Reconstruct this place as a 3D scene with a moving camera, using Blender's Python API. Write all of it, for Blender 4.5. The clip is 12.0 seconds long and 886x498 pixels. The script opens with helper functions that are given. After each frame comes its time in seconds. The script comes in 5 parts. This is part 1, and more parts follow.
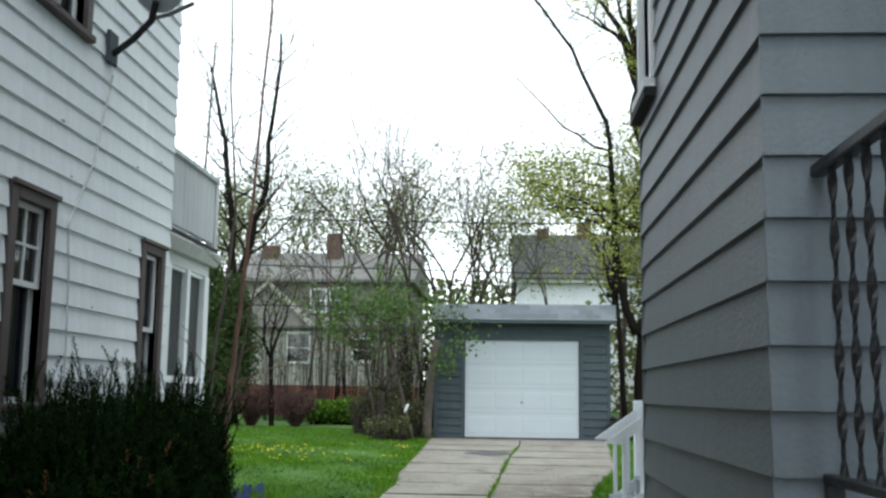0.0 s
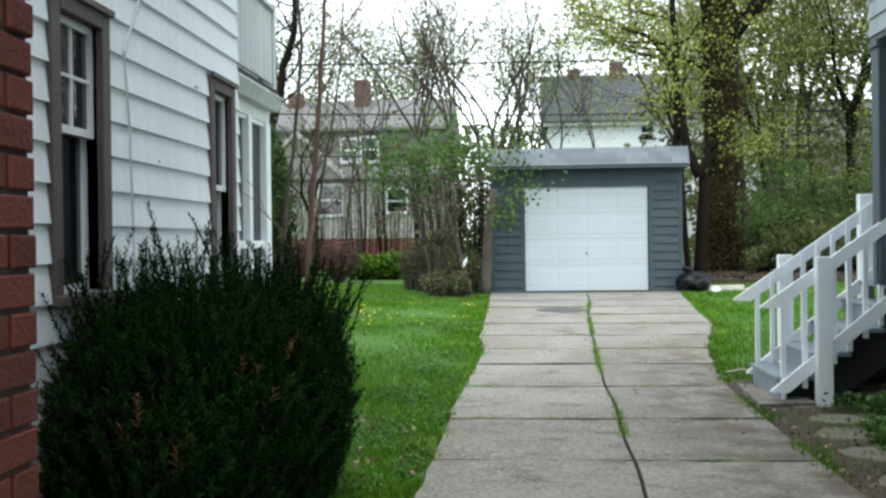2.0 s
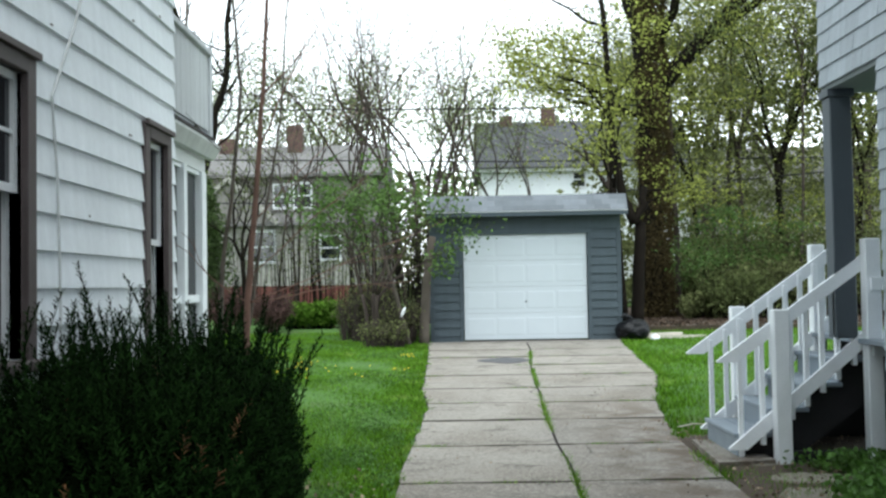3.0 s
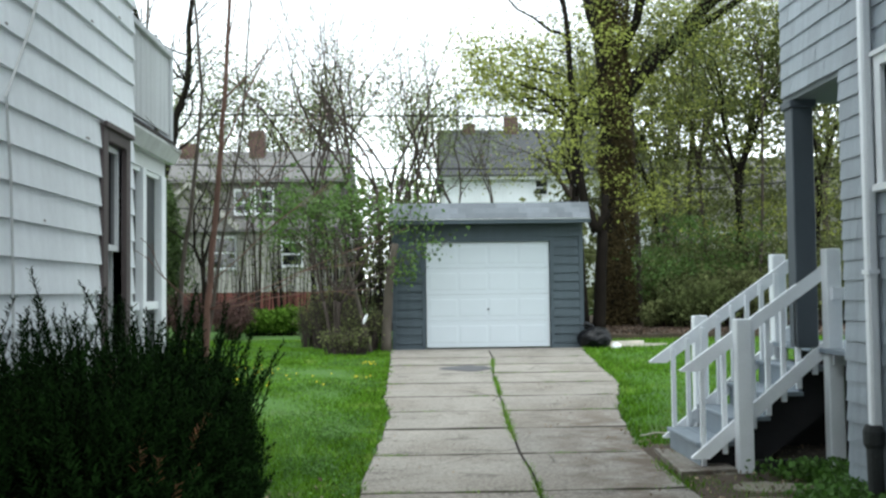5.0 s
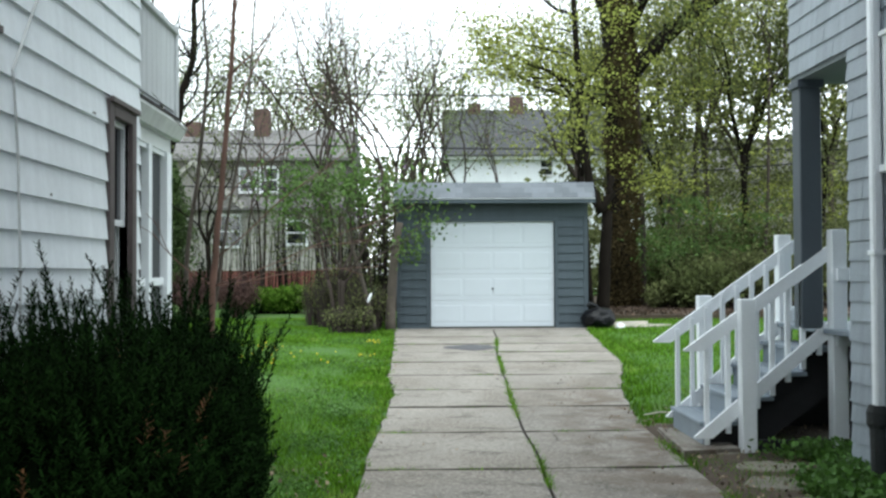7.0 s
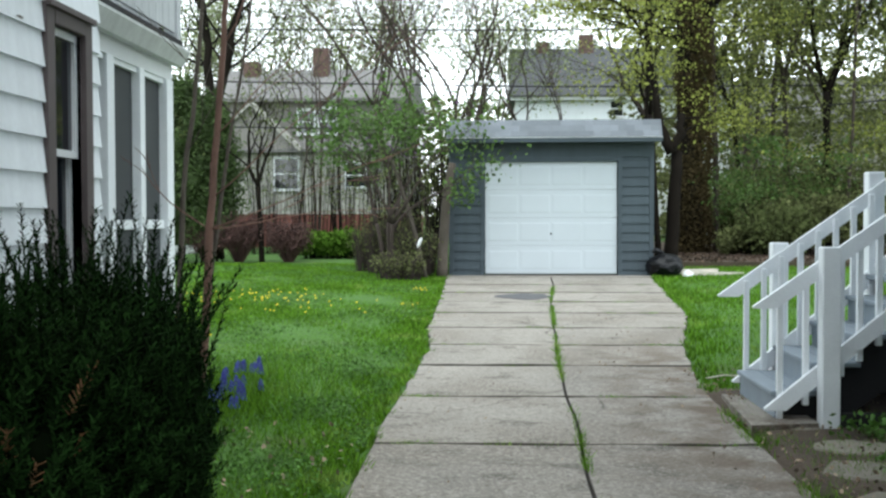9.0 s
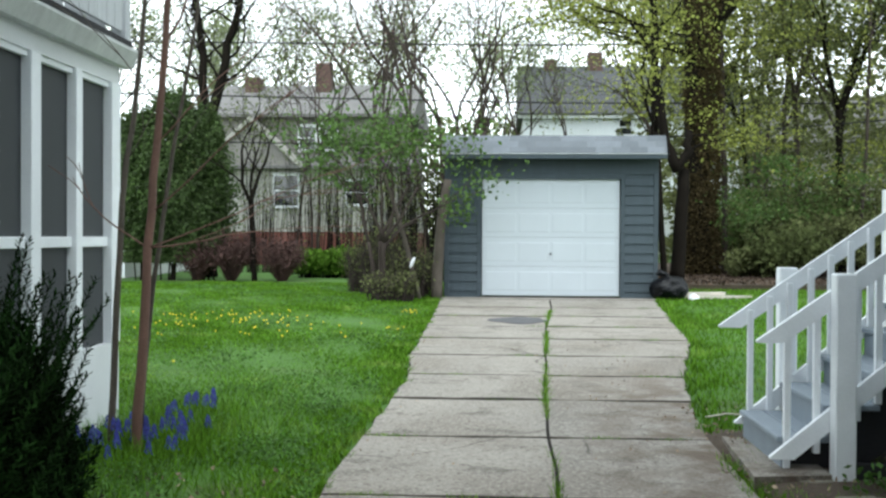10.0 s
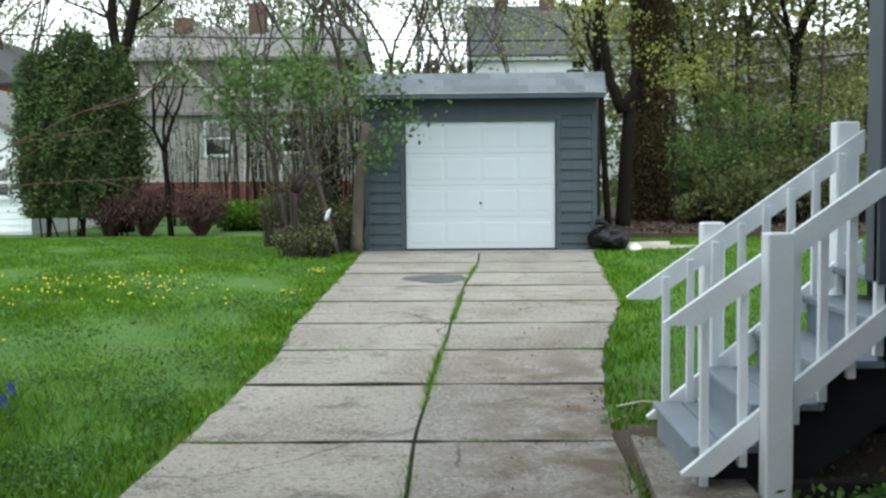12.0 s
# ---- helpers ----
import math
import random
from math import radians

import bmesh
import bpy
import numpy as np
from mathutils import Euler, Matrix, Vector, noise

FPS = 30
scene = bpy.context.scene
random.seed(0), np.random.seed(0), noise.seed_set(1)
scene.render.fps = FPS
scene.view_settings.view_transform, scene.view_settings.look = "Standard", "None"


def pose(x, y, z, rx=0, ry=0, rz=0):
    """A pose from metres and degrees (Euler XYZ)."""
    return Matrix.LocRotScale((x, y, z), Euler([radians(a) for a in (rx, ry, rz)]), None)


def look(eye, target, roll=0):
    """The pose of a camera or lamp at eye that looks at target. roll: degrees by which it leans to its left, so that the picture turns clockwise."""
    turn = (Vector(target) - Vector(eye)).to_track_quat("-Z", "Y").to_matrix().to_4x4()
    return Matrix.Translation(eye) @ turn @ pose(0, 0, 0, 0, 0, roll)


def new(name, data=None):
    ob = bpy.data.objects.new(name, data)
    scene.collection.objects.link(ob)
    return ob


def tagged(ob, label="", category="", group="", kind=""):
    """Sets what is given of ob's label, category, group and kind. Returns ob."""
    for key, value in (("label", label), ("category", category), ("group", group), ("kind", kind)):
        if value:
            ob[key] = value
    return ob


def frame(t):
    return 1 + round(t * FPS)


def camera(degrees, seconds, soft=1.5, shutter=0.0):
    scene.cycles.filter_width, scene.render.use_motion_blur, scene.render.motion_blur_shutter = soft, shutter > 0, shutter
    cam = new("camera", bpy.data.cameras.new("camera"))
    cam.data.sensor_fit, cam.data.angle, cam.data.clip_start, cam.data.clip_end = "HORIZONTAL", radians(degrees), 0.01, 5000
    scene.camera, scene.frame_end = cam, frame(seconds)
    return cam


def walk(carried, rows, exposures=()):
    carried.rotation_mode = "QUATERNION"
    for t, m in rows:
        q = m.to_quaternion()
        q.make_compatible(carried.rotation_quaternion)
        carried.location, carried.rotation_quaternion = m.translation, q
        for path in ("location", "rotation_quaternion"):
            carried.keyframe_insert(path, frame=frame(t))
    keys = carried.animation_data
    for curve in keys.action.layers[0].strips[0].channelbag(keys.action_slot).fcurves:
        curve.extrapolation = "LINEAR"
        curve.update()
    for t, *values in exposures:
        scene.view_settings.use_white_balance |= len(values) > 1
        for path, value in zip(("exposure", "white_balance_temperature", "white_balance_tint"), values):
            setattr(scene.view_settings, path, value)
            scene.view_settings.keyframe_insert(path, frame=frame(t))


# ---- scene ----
cam = camera(47.0, 12.0, soft=2.5)
PATH = [
    (0, (-0.358, -5.146, 0.912), (-0.481, -3.170, 1.196), 0.8),
    (0.1, (-0.452, -5.100, 0.930), (-0.553, -3.118, 1.134), -0.6),
    (0.5, (-0.704, -4.676, 0.917), (-0.808, -2.690, 1.124), -1.5),
    (0.8, (-0.894, -4.354, 0.922), (-1.085, -2.363, 0.950), -1.0),
    (1, (-1.018, -4.211, 0.910), (-1.187, -2.218, 0.957), 0.3),
    (1.5, (-1.241, -3.772, 0.972), (-1.354, -1.775, 0.995), -1.0),
    (2, (-1.313, -3.543, 1.033), (-1.465, -1.548, 1.02), -0.7),
    (2.5, (-1.436, -3.312, 1.094), (-1.443, -1.314, 1.194), -1.0),
    (3, (-1.461, -3.205, 1.109), (-1.477, -1.206, 1.182), -1.0),
    (3.5, (-1.483, -3.145, 1.117), (-1.421, -1.147, 1.187), -0.7),
    (5.5, (-1.471, -3.141, 1.11), (-1.417, -1.143, 1.199), -0.7),
    (6, (-1.475, -3.148, 1.105), (-1.434, -1.149, 1.175), -0.6),
    (6.5, (-1.478, -3.162, 1.102), (-1.452, -1.164, 1.177), -0.5),
    (7, (-1.481, -3.143, 1.098), (-1.431, -1.145, 1.145), -0.3),
    (7.5, (-1.453, -3.019, 1.084), (-1.388, -1.02, 1.071), -0.1),
    (7.7, (-1.403, -2.941, 1.09), (-1.378, -0.941, 1.069), 0.1),
    (9.3, (-1.086, -1.792, 1.08), (-1.205, 0.203, 1.016), -0.2),
    (9.5, (-1.032, -1.636, 1.09), (-1.171, 0.359, 1.035), -0.2),
    (10, (-0.906, -1.244, 1.086), (-1.017, 0.753, 1.061), 0.3),
    (10.5, (-0.814, -0.79, 1.069), (-0.779, 1.209, 1.025), -1.1),
    (11, (-0.716, -0.439, 1.07), (-0.721, 1.557, 0.948), -1.3),
    (11.5, (-0.583, -0.053, 1.099), (-0.51, 1.944, 1.02), 0.9),
    (12, (-0.297, 0.284, 1.11), (-0.336, 2.279, 0.981), -0.5),
]
walk(cam, [(t, look(eye, target, roll)) for t, eye, target, roll in PATH], exposures=[(0, 1.52, 6150, 2), (0.5, 1.14, 6150, 2), (1.0, 1.52, 6150, 2), (1.5, 1.9, 6150, 2), (2.0, 1.93, 6150, 2), (3.5, 1.84, 6150, 2), (6, 1.78, 6150, 2), (7.5, 1.88, 6150, 2), (9.5, 1.9, 6150, 2), (12, 1.76, 6150, 2)])

# ---- world and light ----
world = bpy.data.worlds.new("world")
scene.world = world
world.use_nodes = True
wn, wl = world.node_tree.nodes, world.node_tree.links
sky = wn.new("ShaderNodeTexSky")
sky.sky_type = "NISHITA"
sky.sun_disc = False
sky.sun_elevation, sky.sun_rotation = radians(70), radians(172)
sky.air_density, sky.dust_density, sky.ozone_density = 1.0, 0.6, 1.0
pale = wn.new("ShaderNodeHueSaturation")
pale.inputs["Saturation"].default_value = 0.12
wl.new(sky.outputs[0], pale.inputs["Color"])
wl.new(pale.outputs[0], wn["Background"].inputs["Color"])
wn["Background"].inputs["Strength"].default_value = 0.15

sun = new("sun", bpy.data.lights.new("sun", "SUN"))
sun.data.energy, sun.data.angle, sun.data.color = 0.38, radians(30), (1.0, 0.97, 0.92)
sun.matrix_world = look((1, -7, 20), (0, 0, 0))
tagged(sun, kind="structure")


# ---- materials ----
def mat(name, color, rough=0.8, var=0.15, scale=2.0, fine=40.0, bump=0.2, metal=0.0, island=0.0, objvar=0.0, spec=0.5, streak=0.0, second=None, grow=0.5, trans=0.0):
    m = bpy.data.materials.new(name)
    m.use_nodes = True
    n, l = m.node_tree.nodes, m.node_tree.links
    b = n["Principled BSDF"]
    tc = n.new("ShaderNodeTexCoord")
    geo = n.new("ShaderNodeNewGeometry")
    base = geo.outputs["Position"]
    big = n.new("ShaderNodeTexNoise")
    big.inputs["Scale"].default_value, big.inputs["Detail"].default_value = scale, 5
    l.new(base, big.inputs["Vector"])
    small = n.new("ShaderNodeTexNoise")
    small.inputs["Scale"].default_value, small.inputs["Detail"].default_value = fine, 4
    l.new(base, small.inputs["Vector"])
    col = n.new("ShaderNodeRGB")
    col.outputs[0].default_value = (*color, 1)
    out = col.outputs[0]
    if second:
        ramp = n.new("ShaderNodeMapRange")
        ramp.inputs["From Min"].default_value, ramp.inputs["From Max"].default_value = grow, grow + 0.12
        l.new(big.outputs["Fac"], ramp.inputs["Value"])
        mix = n.new("ShaderNodeMix")
        mix.data_type = "RGBA"
        mix.inputs["B"].default_value = (*second, 1)
        l.new(ramp.outputs[0], mix.inputs["Factor"])
        l.new(out, mix.inputs["A"])
        out = mix.outputs["Result"]

    def scaled(src, amount, centre):
        nonlocal out
        mr = n.new("ShaderNodeMapRange")
        mr.inputs["To Min"].default_value, mr.inputs["To Max"].default_value = 1 - amount * 2 * centre, 1 + amount * 2 * (1 - centre)
        l.new(src, mr.inputs["Value"])
        hs = n.new("ShaderNodeHueSaturation")
        l.new(mr.outputs[0], hs.inputs["Value"])
        l.new(out, hs.inputs["Color"])
        out = hs.outputs[0]
    scaled(big.outputs["Fac"], var * 1.6, 0.5)
    scaled(small.outputs["Fac"], var, 0.5)
    if streak:
        mp = n.new("ShaderNodeMapping")
        mp.inputs["Scale"].default_value = (9, 9, 0.5)
        l.new(base, mp.inputs["Vector"])
        st = n.new("ShaderNodeTexNoise")
        st.inputs["Scale"].default_value, st.inputs["Detail"].default_value = 1.5, 6
        l.new(mp.outputs[0], st.inputs["Vector"])
        scaled(st.outputs["Fac"], streak, 0.6)
    if island:
        scaled(geo.outputs["Random Per Island"], island, 0.5)
    if objvar:
        oi = n.new("ShaderNodeObjectInfo")
        scaled(oi.outputs["Random"], objvar, 0.5)
    l.new(out, b.inputs["Base Color"])
    b.inputs["Roughness"].default_value, b.inputs["Metallic"].default_value = rough, metal
    b.inputs["Specular IOR Level"].default_value = spec
    if bump:
        bp = n.new("ShaderNodeBump")
        bp.inputs["Strength"].default_value, bp.inputs["Distance"].default_value = bump, 0.01
        l.new(small.outputs["Fac"], bp.inputs["Height"])
        l.new(bp.outputs[0], b.inputs["Normal"])
    if trans:
        tr = n.new("ShaderNodeBsdfTranslucent")
        l.new(out, tr.inputs["Color"])
        mx = n.new("ShaderNodeMixShader")
        mx.inputs[0].default_value = trans
        l.new(b.outputs[0], mx.inputs[1])
        l.new(tr.outputs[0], mx.inputs[2])
        l.new(mx.outputs[0], n["Material Output"].inputs["Surface"])
    return m


def concrete(name):
    m = mat(name, (0.245, 0.224, 0.196), 0.9, 0.22, 1.6, 30, 0.8, objvar=0.14)
    n, l = m.node_tree.nodes, m.node_tree.links
    b = n["Principled BSDF"]
    out = b.inputs["Base Color"].links[0].from_socket
    pos = n.new("ShaderNodeNewGeometry").outputs["Position"]

    def noise_of(scale, detail, lo, hi, to, stretch=(1, 1, 1), power=1.0):
        mp = n.new("ShaderNodeMapping")
        mp.inputs["Scale"].default_value = stretch
        l.new(pos, mp.inputs["Vector"])
        t = n.new("ShaderNodeTexNoise")
        t.inputs["Scale"].default_value, t.inputs["Detail"].default_value = scale, detail
        l.new(mp.outputs[0], t.inputs["Vector"])
        r = n.new("ShaderNodeMapRange")
        r.inputs["From Min"].default_value, r.inputs["From Max"].default_value = lo, hi
        r.inputs["To Min"].default_value, r.inputs["To Max"].default_value = 0, to
        l.new(t.outputs["Fac"], r.inputs["Value"])
        return r.outputs[0]

    def blend(src, color):
        nonlocal out
        mix = n.new("ShaderNodeMix")
        mix.data_type = "RGBA"
        mix.inputs["B"].default_value = (*color, 1)
        l.new(src, mix.inputs["Factor"])
        l.new(out, mix.inputs["A"])
        out = mix.outputs["Result"]
    blend(noise_of(0.9, 6, 0.44, 0.66, 0.7), (0.155, 0.132, 0.105))
    blend(noise_of(2.6, 7, 0.56, 0.68, 0.8, (1, 1.7, 1)), (0.080, 0.070, 0.058))
    blend(noise_of(36, 3, 0.52, 0.62, 0.60), (0.36, 0.335, 0.29))
    blend(noise_of(27, 4, 0.54, 0.64, 0.65), (0.115, 0.10, 0.082))
    blend(noise_of(85, 2, 0.57, 0.66, 0.55), (0.42, 0.40, 0.36))
    blend(noise_of(60, 3, 0.60, 0.68, 0.6), (0.10, 0.09, 0.08))
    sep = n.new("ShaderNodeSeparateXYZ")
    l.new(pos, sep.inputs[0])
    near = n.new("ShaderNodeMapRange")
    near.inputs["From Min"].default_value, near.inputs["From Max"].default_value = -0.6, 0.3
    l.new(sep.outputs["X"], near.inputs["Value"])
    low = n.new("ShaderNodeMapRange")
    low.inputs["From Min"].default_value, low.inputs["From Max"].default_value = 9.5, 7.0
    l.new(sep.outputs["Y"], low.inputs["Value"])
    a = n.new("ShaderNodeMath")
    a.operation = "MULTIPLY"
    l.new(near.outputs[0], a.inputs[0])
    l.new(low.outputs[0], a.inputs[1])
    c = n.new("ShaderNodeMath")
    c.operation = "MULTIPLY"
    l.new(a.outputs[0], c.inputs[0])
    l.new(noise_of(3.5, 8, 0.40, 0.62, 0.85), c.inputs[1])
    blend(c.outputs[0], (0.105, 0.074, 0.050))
    vor = n.new("ShaderNodeTexVoronoi")
    vor.feature = "DISTANCE_TO_EDGE"
    vor.inputs["Scale"].default_value = 0.62
    warp = n.new("ShaderNodeTexNoise")
    warp.inputs["Scale"].default_value, warp.inputs["Detail"].default_value = 2.2, 5
    l.new(pos, warp.inputs["Vector"])
    bent_pos = n.new("ShaderNodeMix")
    bent_pos.data_type = "VECTOR"
    bent_pos.inputs["Factor"].default_value = 0.22
    l.new(pos, bent_pos.inputs["A"])
    l.new(warp.outputs["Color"], bent_pos.inputs["B"])
    l.new(bent_pos.outputs["Result"], vor.inputs["Vector"])
    line = n.new("ShaderNodeMapRange")
    line.inputs["From Min"].default_value, line.inputs["From Max"].default_value = 0.007, 0.001
    l.new(vor.outputs["Distance"], line.inputs["Value"])
    part_only = n.new("ShaderNodeMath")
    part_only.operation = "MULTIPLY"
    l.new(line.outputs[0], part_only.inputs[0])
    l.new(noise_of(0.7, 3, 0.52, 0.58, 0.8), part_only.inputs[1])
    blend(part_only.outputs[0], (0.05, 0.042, 0.034))
    l.new(out, b.inputs["Base Color"])
    return m


M_WHITE_SIDING = mat("white_siding", (0.82, 0.855, 0.89), 0.7, 0.06, 1.2, 30, 0.1, streak=0.10, objvar=0.03)
M_GRAY_SHINGLE = mat("gray_shingle", (0.125, 0.147, 0.170), 0.50, 0.10, 1.0, 60, 0.35, streak=0.2, objvar=0.07)
# Same grey paint as above, lightened for walls that get more sky light.
M_SHINGLE_LIT = mat("gray_shingle_lit", (0.29, 0.33, 0.37), 0.50, 0.10, 1.0, 60, 0.35, streak=0.25, objvar=0.12)
M_WHITE_TRIM = mat("white_trim", (0.72, 0.74, 0.76), 0.55, 0.06, 3, 50, 0.1)
M_WHITE_WOOD = mat("white_painted_wood", (0.86, 0.89, 0.92), 0.5, 0.06, 4, 60, 0.15)
M_BROWN_TRIM = mat("brown_trim", (0.085, 0.066, 0.066), 0.6, 0.15, 6, 80, 0.2)
M_BRICK = mat("red_brick", (0.12, 0.026, 0.017), 0.9, 0.25, 5, 90, 0.6, objvar=0.25)
M_CHIMNEY = mat("sooty_brick", (0.09, 0.055, 0.045), 0.9, 0.3, 3, 30, 0.3)
M_MORTAR = mat("mortar", (0.10, 0.075, 0.065), 0.95, 0.2, 5, 120, 0.5)
M_GLASS = mat("window_glass", (0.012, 0.015, 0.02), 0.04, 0.0, 1, 3, 0.03, spec=0.8)
M_SCREEN = mat("insect_screen", (0.035, 0.04, 0.045), 0.6, 0.1, 3, 200, 0.1)
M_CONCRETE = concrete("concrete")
M_EDGE = mat("dirty_slab_edge", (0.045, 0.038, 0.030), 0.95, 0.35, 5, 60, 0.8)
M_SOIL = mat("joint_soil", (0.016, 0.014, 0.011), 1.0, 0.4, 6, 60, 0.8)
M_ASPHALT = mat("asphalt_patch", (0.09, 0.09, 0.095), 0.95, 0.3, 8, 90, 0.8)
M_LAWN = mat("lawn_soil", (0.055, 0.13, 0.016), 1.0, 0.3, 0.8, 25, 1.0, second=(0.06, 0.085, 0.025), grow=0.58)
M_DIRT = mat("leaf_litter", (0.070, 0.052, 0.036), 1.0, 0.4, 3, 40, 1.0)
M_GRASS = mat("grass_blades", (0.105, 0.222, 0.016), 0.8, 0.34, 2.0, 9, 0, island=0.6, trans=0.3, second=(0.16, 0.25, 0.045), grow=0.55, spec=0.15)
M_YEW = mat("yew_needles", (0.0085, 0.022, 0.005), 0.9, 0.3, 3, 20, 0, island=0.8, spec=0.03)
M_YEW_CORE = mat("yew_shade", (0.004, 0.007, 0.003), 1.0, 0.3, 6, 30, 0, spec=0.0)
M_YEW_DEAD = mat("dead_needles", (0.12, 0.055, 0.018), 0.9, 0.3, 3, 20, 0, island=0.4)
M_CEDAR = mat("cedar_foliage", (0.052, 0.088, 0.020), 0.8, 0.3, 1.2, 8, 0, island=0.5, trans=0.15)
M_CEDAR_BRIGHT = mat("mound_leaves", (0.095, 0.18, 0.022), 0.85, 0.3, 1.2, 8, 0, island=0.5, trans=0.2, spec=0.1)
M_LEAF = mat("spring_leaves", (0.27, 0.30, 0.075), 0.8, 0.3, 0.6, 3, 0, island=0.5, trans=0.5, spec=0.15)
M_LEAF_PALE = mat("budding_leaves", (0.12, 0.145, 0.055), 0.8, 0.25, 0.4, 3, 0, island=0.5, trans=0.5, spec=0.15)
M_WOODS = mat("woodland_leaves", (0.125, 0.14, 0.058), 0.9, 0.35, 0.5, 4, 0, island=0.6, trans=0.4, spec=0.1)
M_LEAF_DARK = mat("lilac_leaves", (0.075, 0.14, 0.025), 0.7, 0.25, 1, 5, 0, island=0.4, trans=0.3)
M_BLOSSOM = mat("pink_buds", (0.30, 0.19, 0.19), 0.8, 0.2, 1, 5, 0, island=0.4, trans=0.4)
M_BARK = mat("tree_bark", (0.011, 0.009, 0.007), 0.95, 0.35, 3, 30, 0.8, spec=0.08)
M_BARK_PALE = mat("pale_bark", (0.085, 0.070, 0.056), 0.9, 0.3, 4, 40, 0.6)
M_BARK_THIN = mat("thin_grey_bark", (0.060, 0.048, 0.042), 0.95, 0.3, 3, 30, 0.3, spec=0.1)
M_BARK_RED = mat("sapling_bark", (0.14, 0.075, 0.055), 0.8, 0.25, 6, 60, 0.3)
M_IVY = mat("dry_ivy", (0.055, 0.042, 0.019), 0.95, 0.4, 1, 9, 0, island=0.35, spec=0.1)
M_ROOF = mat("roof_shingle", (0.165, 0.18, 0.20), 0.95, 0.14, 4, 80, 0.5, objvar=0.16, spec=0.2)
M_ROOF_FAR = mat("far_roof", (0.15, 0.145, 0.14), 0.9, 0.2, 1.5, 20, 0.3)
M_ROOF_DARK = mat("dark_roof", (0.06, 0.062, 0.066), 0.9, 0.2, 1.5, 20, 0.3)
M_SIDING_FAR = mat("cream_siding", (0.33, 0.32, 0.29), 0.8, 0.08, 1, 20, 0.1)
M_TAUPE = mat("taupe_siding", (0.19, 0.18, 0.165), 0.8, 0.1, 1, 20, 0.1)
M_GARAGE = mat("slate_siding", (0.060, 0.078, 0.092), 0.75, 0.10, 2, 50, 0.15, objvar=0.06, streak=0.12, spec=0.3)
M_DOOR_WHITE = mat("garage_door_white", (0.50, 0.545, 0.585), 0.5, 0.03, 1.5, 40, 0.05)
M_IRON = mat("black_iron", (0.015, 0.015, 0.018), 0.45, 0.2, 8, 60, 0.3)
M_STEP = mat("gray_step_paint", (0.23, 0.27, 0.31), 0.6, 0.12, 4, 50, 0.2)
M_DARK = mat("dark_timber_and_shade", (0.012, 0.012, 0.014), 0.8, 0.3, 5, 40, 0.3)
M_COLUMN = mat("column_paint", (0.072, 0.088, 0.104), 0.6, 0.08, 3, 50, 0.15)
M_SOFFIT = mat("soffit", (0.17, 0.19, 0.20), 0.8, 0.05, 3, 50, 0.1)
M_BOOT = mat("clay_boot", (0.035, 0.038, 0.038), 0.9, 0.3, 5, 60, 0.5)
M_BAG = mat("black_plastic", (0.003, 0.0035, 0.005), 0.42, 0.1, 6, 30, 0.8, spec=0.25)
M_RUST_FENCE = mat("red_brown_boards", (0.13, 0.045, 0.035), 0.9, 0.2, 2, 30, 0.3, objvar=0.15)
M_SHRUB = mat("red_brown_twigs", (0.07, 0.035, 0.03), 0.9, 0.3, 2, 20, 0, island=0.4)
M_BLUE = mat("blue_petals", (0.05, 0.06, 0.33), 0.7, 0.2, 4, 20, 0, island=0.3)
M_YELLOW = mat("yellow_petals", (0.75, 0.60, 0.02), 0.7, 0.1, 4, 20, 0, island=0.1)
M_LILAC = mat("lilac_bloom", (0.20, 0.11, 0.24), 0.8, 0.2, 4, 20, 0, island=0.4, trans=0.3)
M_WEED = mat("ground_cover", (0.085, 0.185, 0.030), 0.7, 0.3, 2, 20, 0, island=0.5, trans=0.25)
M_LITTER_DARK = mat("rotting_leaves", (0.075, 0.05, 0.034), 0.95, 0.3, 2, 20, 0, island=0.6)
M_HAZE = mat("distant_leaves", (0.17, 0.20, 0.10), 0.9, 0.3, 0.3, 3, 0, island=0.4, trans=0.35, spec=0.1)
M_LITTER = mat("dry_leaves", (0.26, 0.20, 0.14), 0.9, 0.3, 2, 20, 0, island=0.7)
M_STONE = mat("flagstone", (0.22, 0.20, 0.16), 0.95, 0.25, 4, 60, 0.7, objvar=0.15)
M_PLANK = mat("pale_boards", (0.55, 0.50, 0.44), 0.8, 0.1, 3, 40, 0.2)
M_CABLE = mat("cable", (0.01, 0.01, 0.012), 0.7, 0.0, 2, 40, 0)
M_GUTTER = mat("gutter_white", (0.60, 0.62, 0.62), 0.5, 0.12, 2, 40, 0.1, streak=0.25)
M_DECK = mat("weathered_white_boards", (0.50, 0.52, 0.54), 0.7, 0.1, 2, 40, 0.1, streak=0.25)


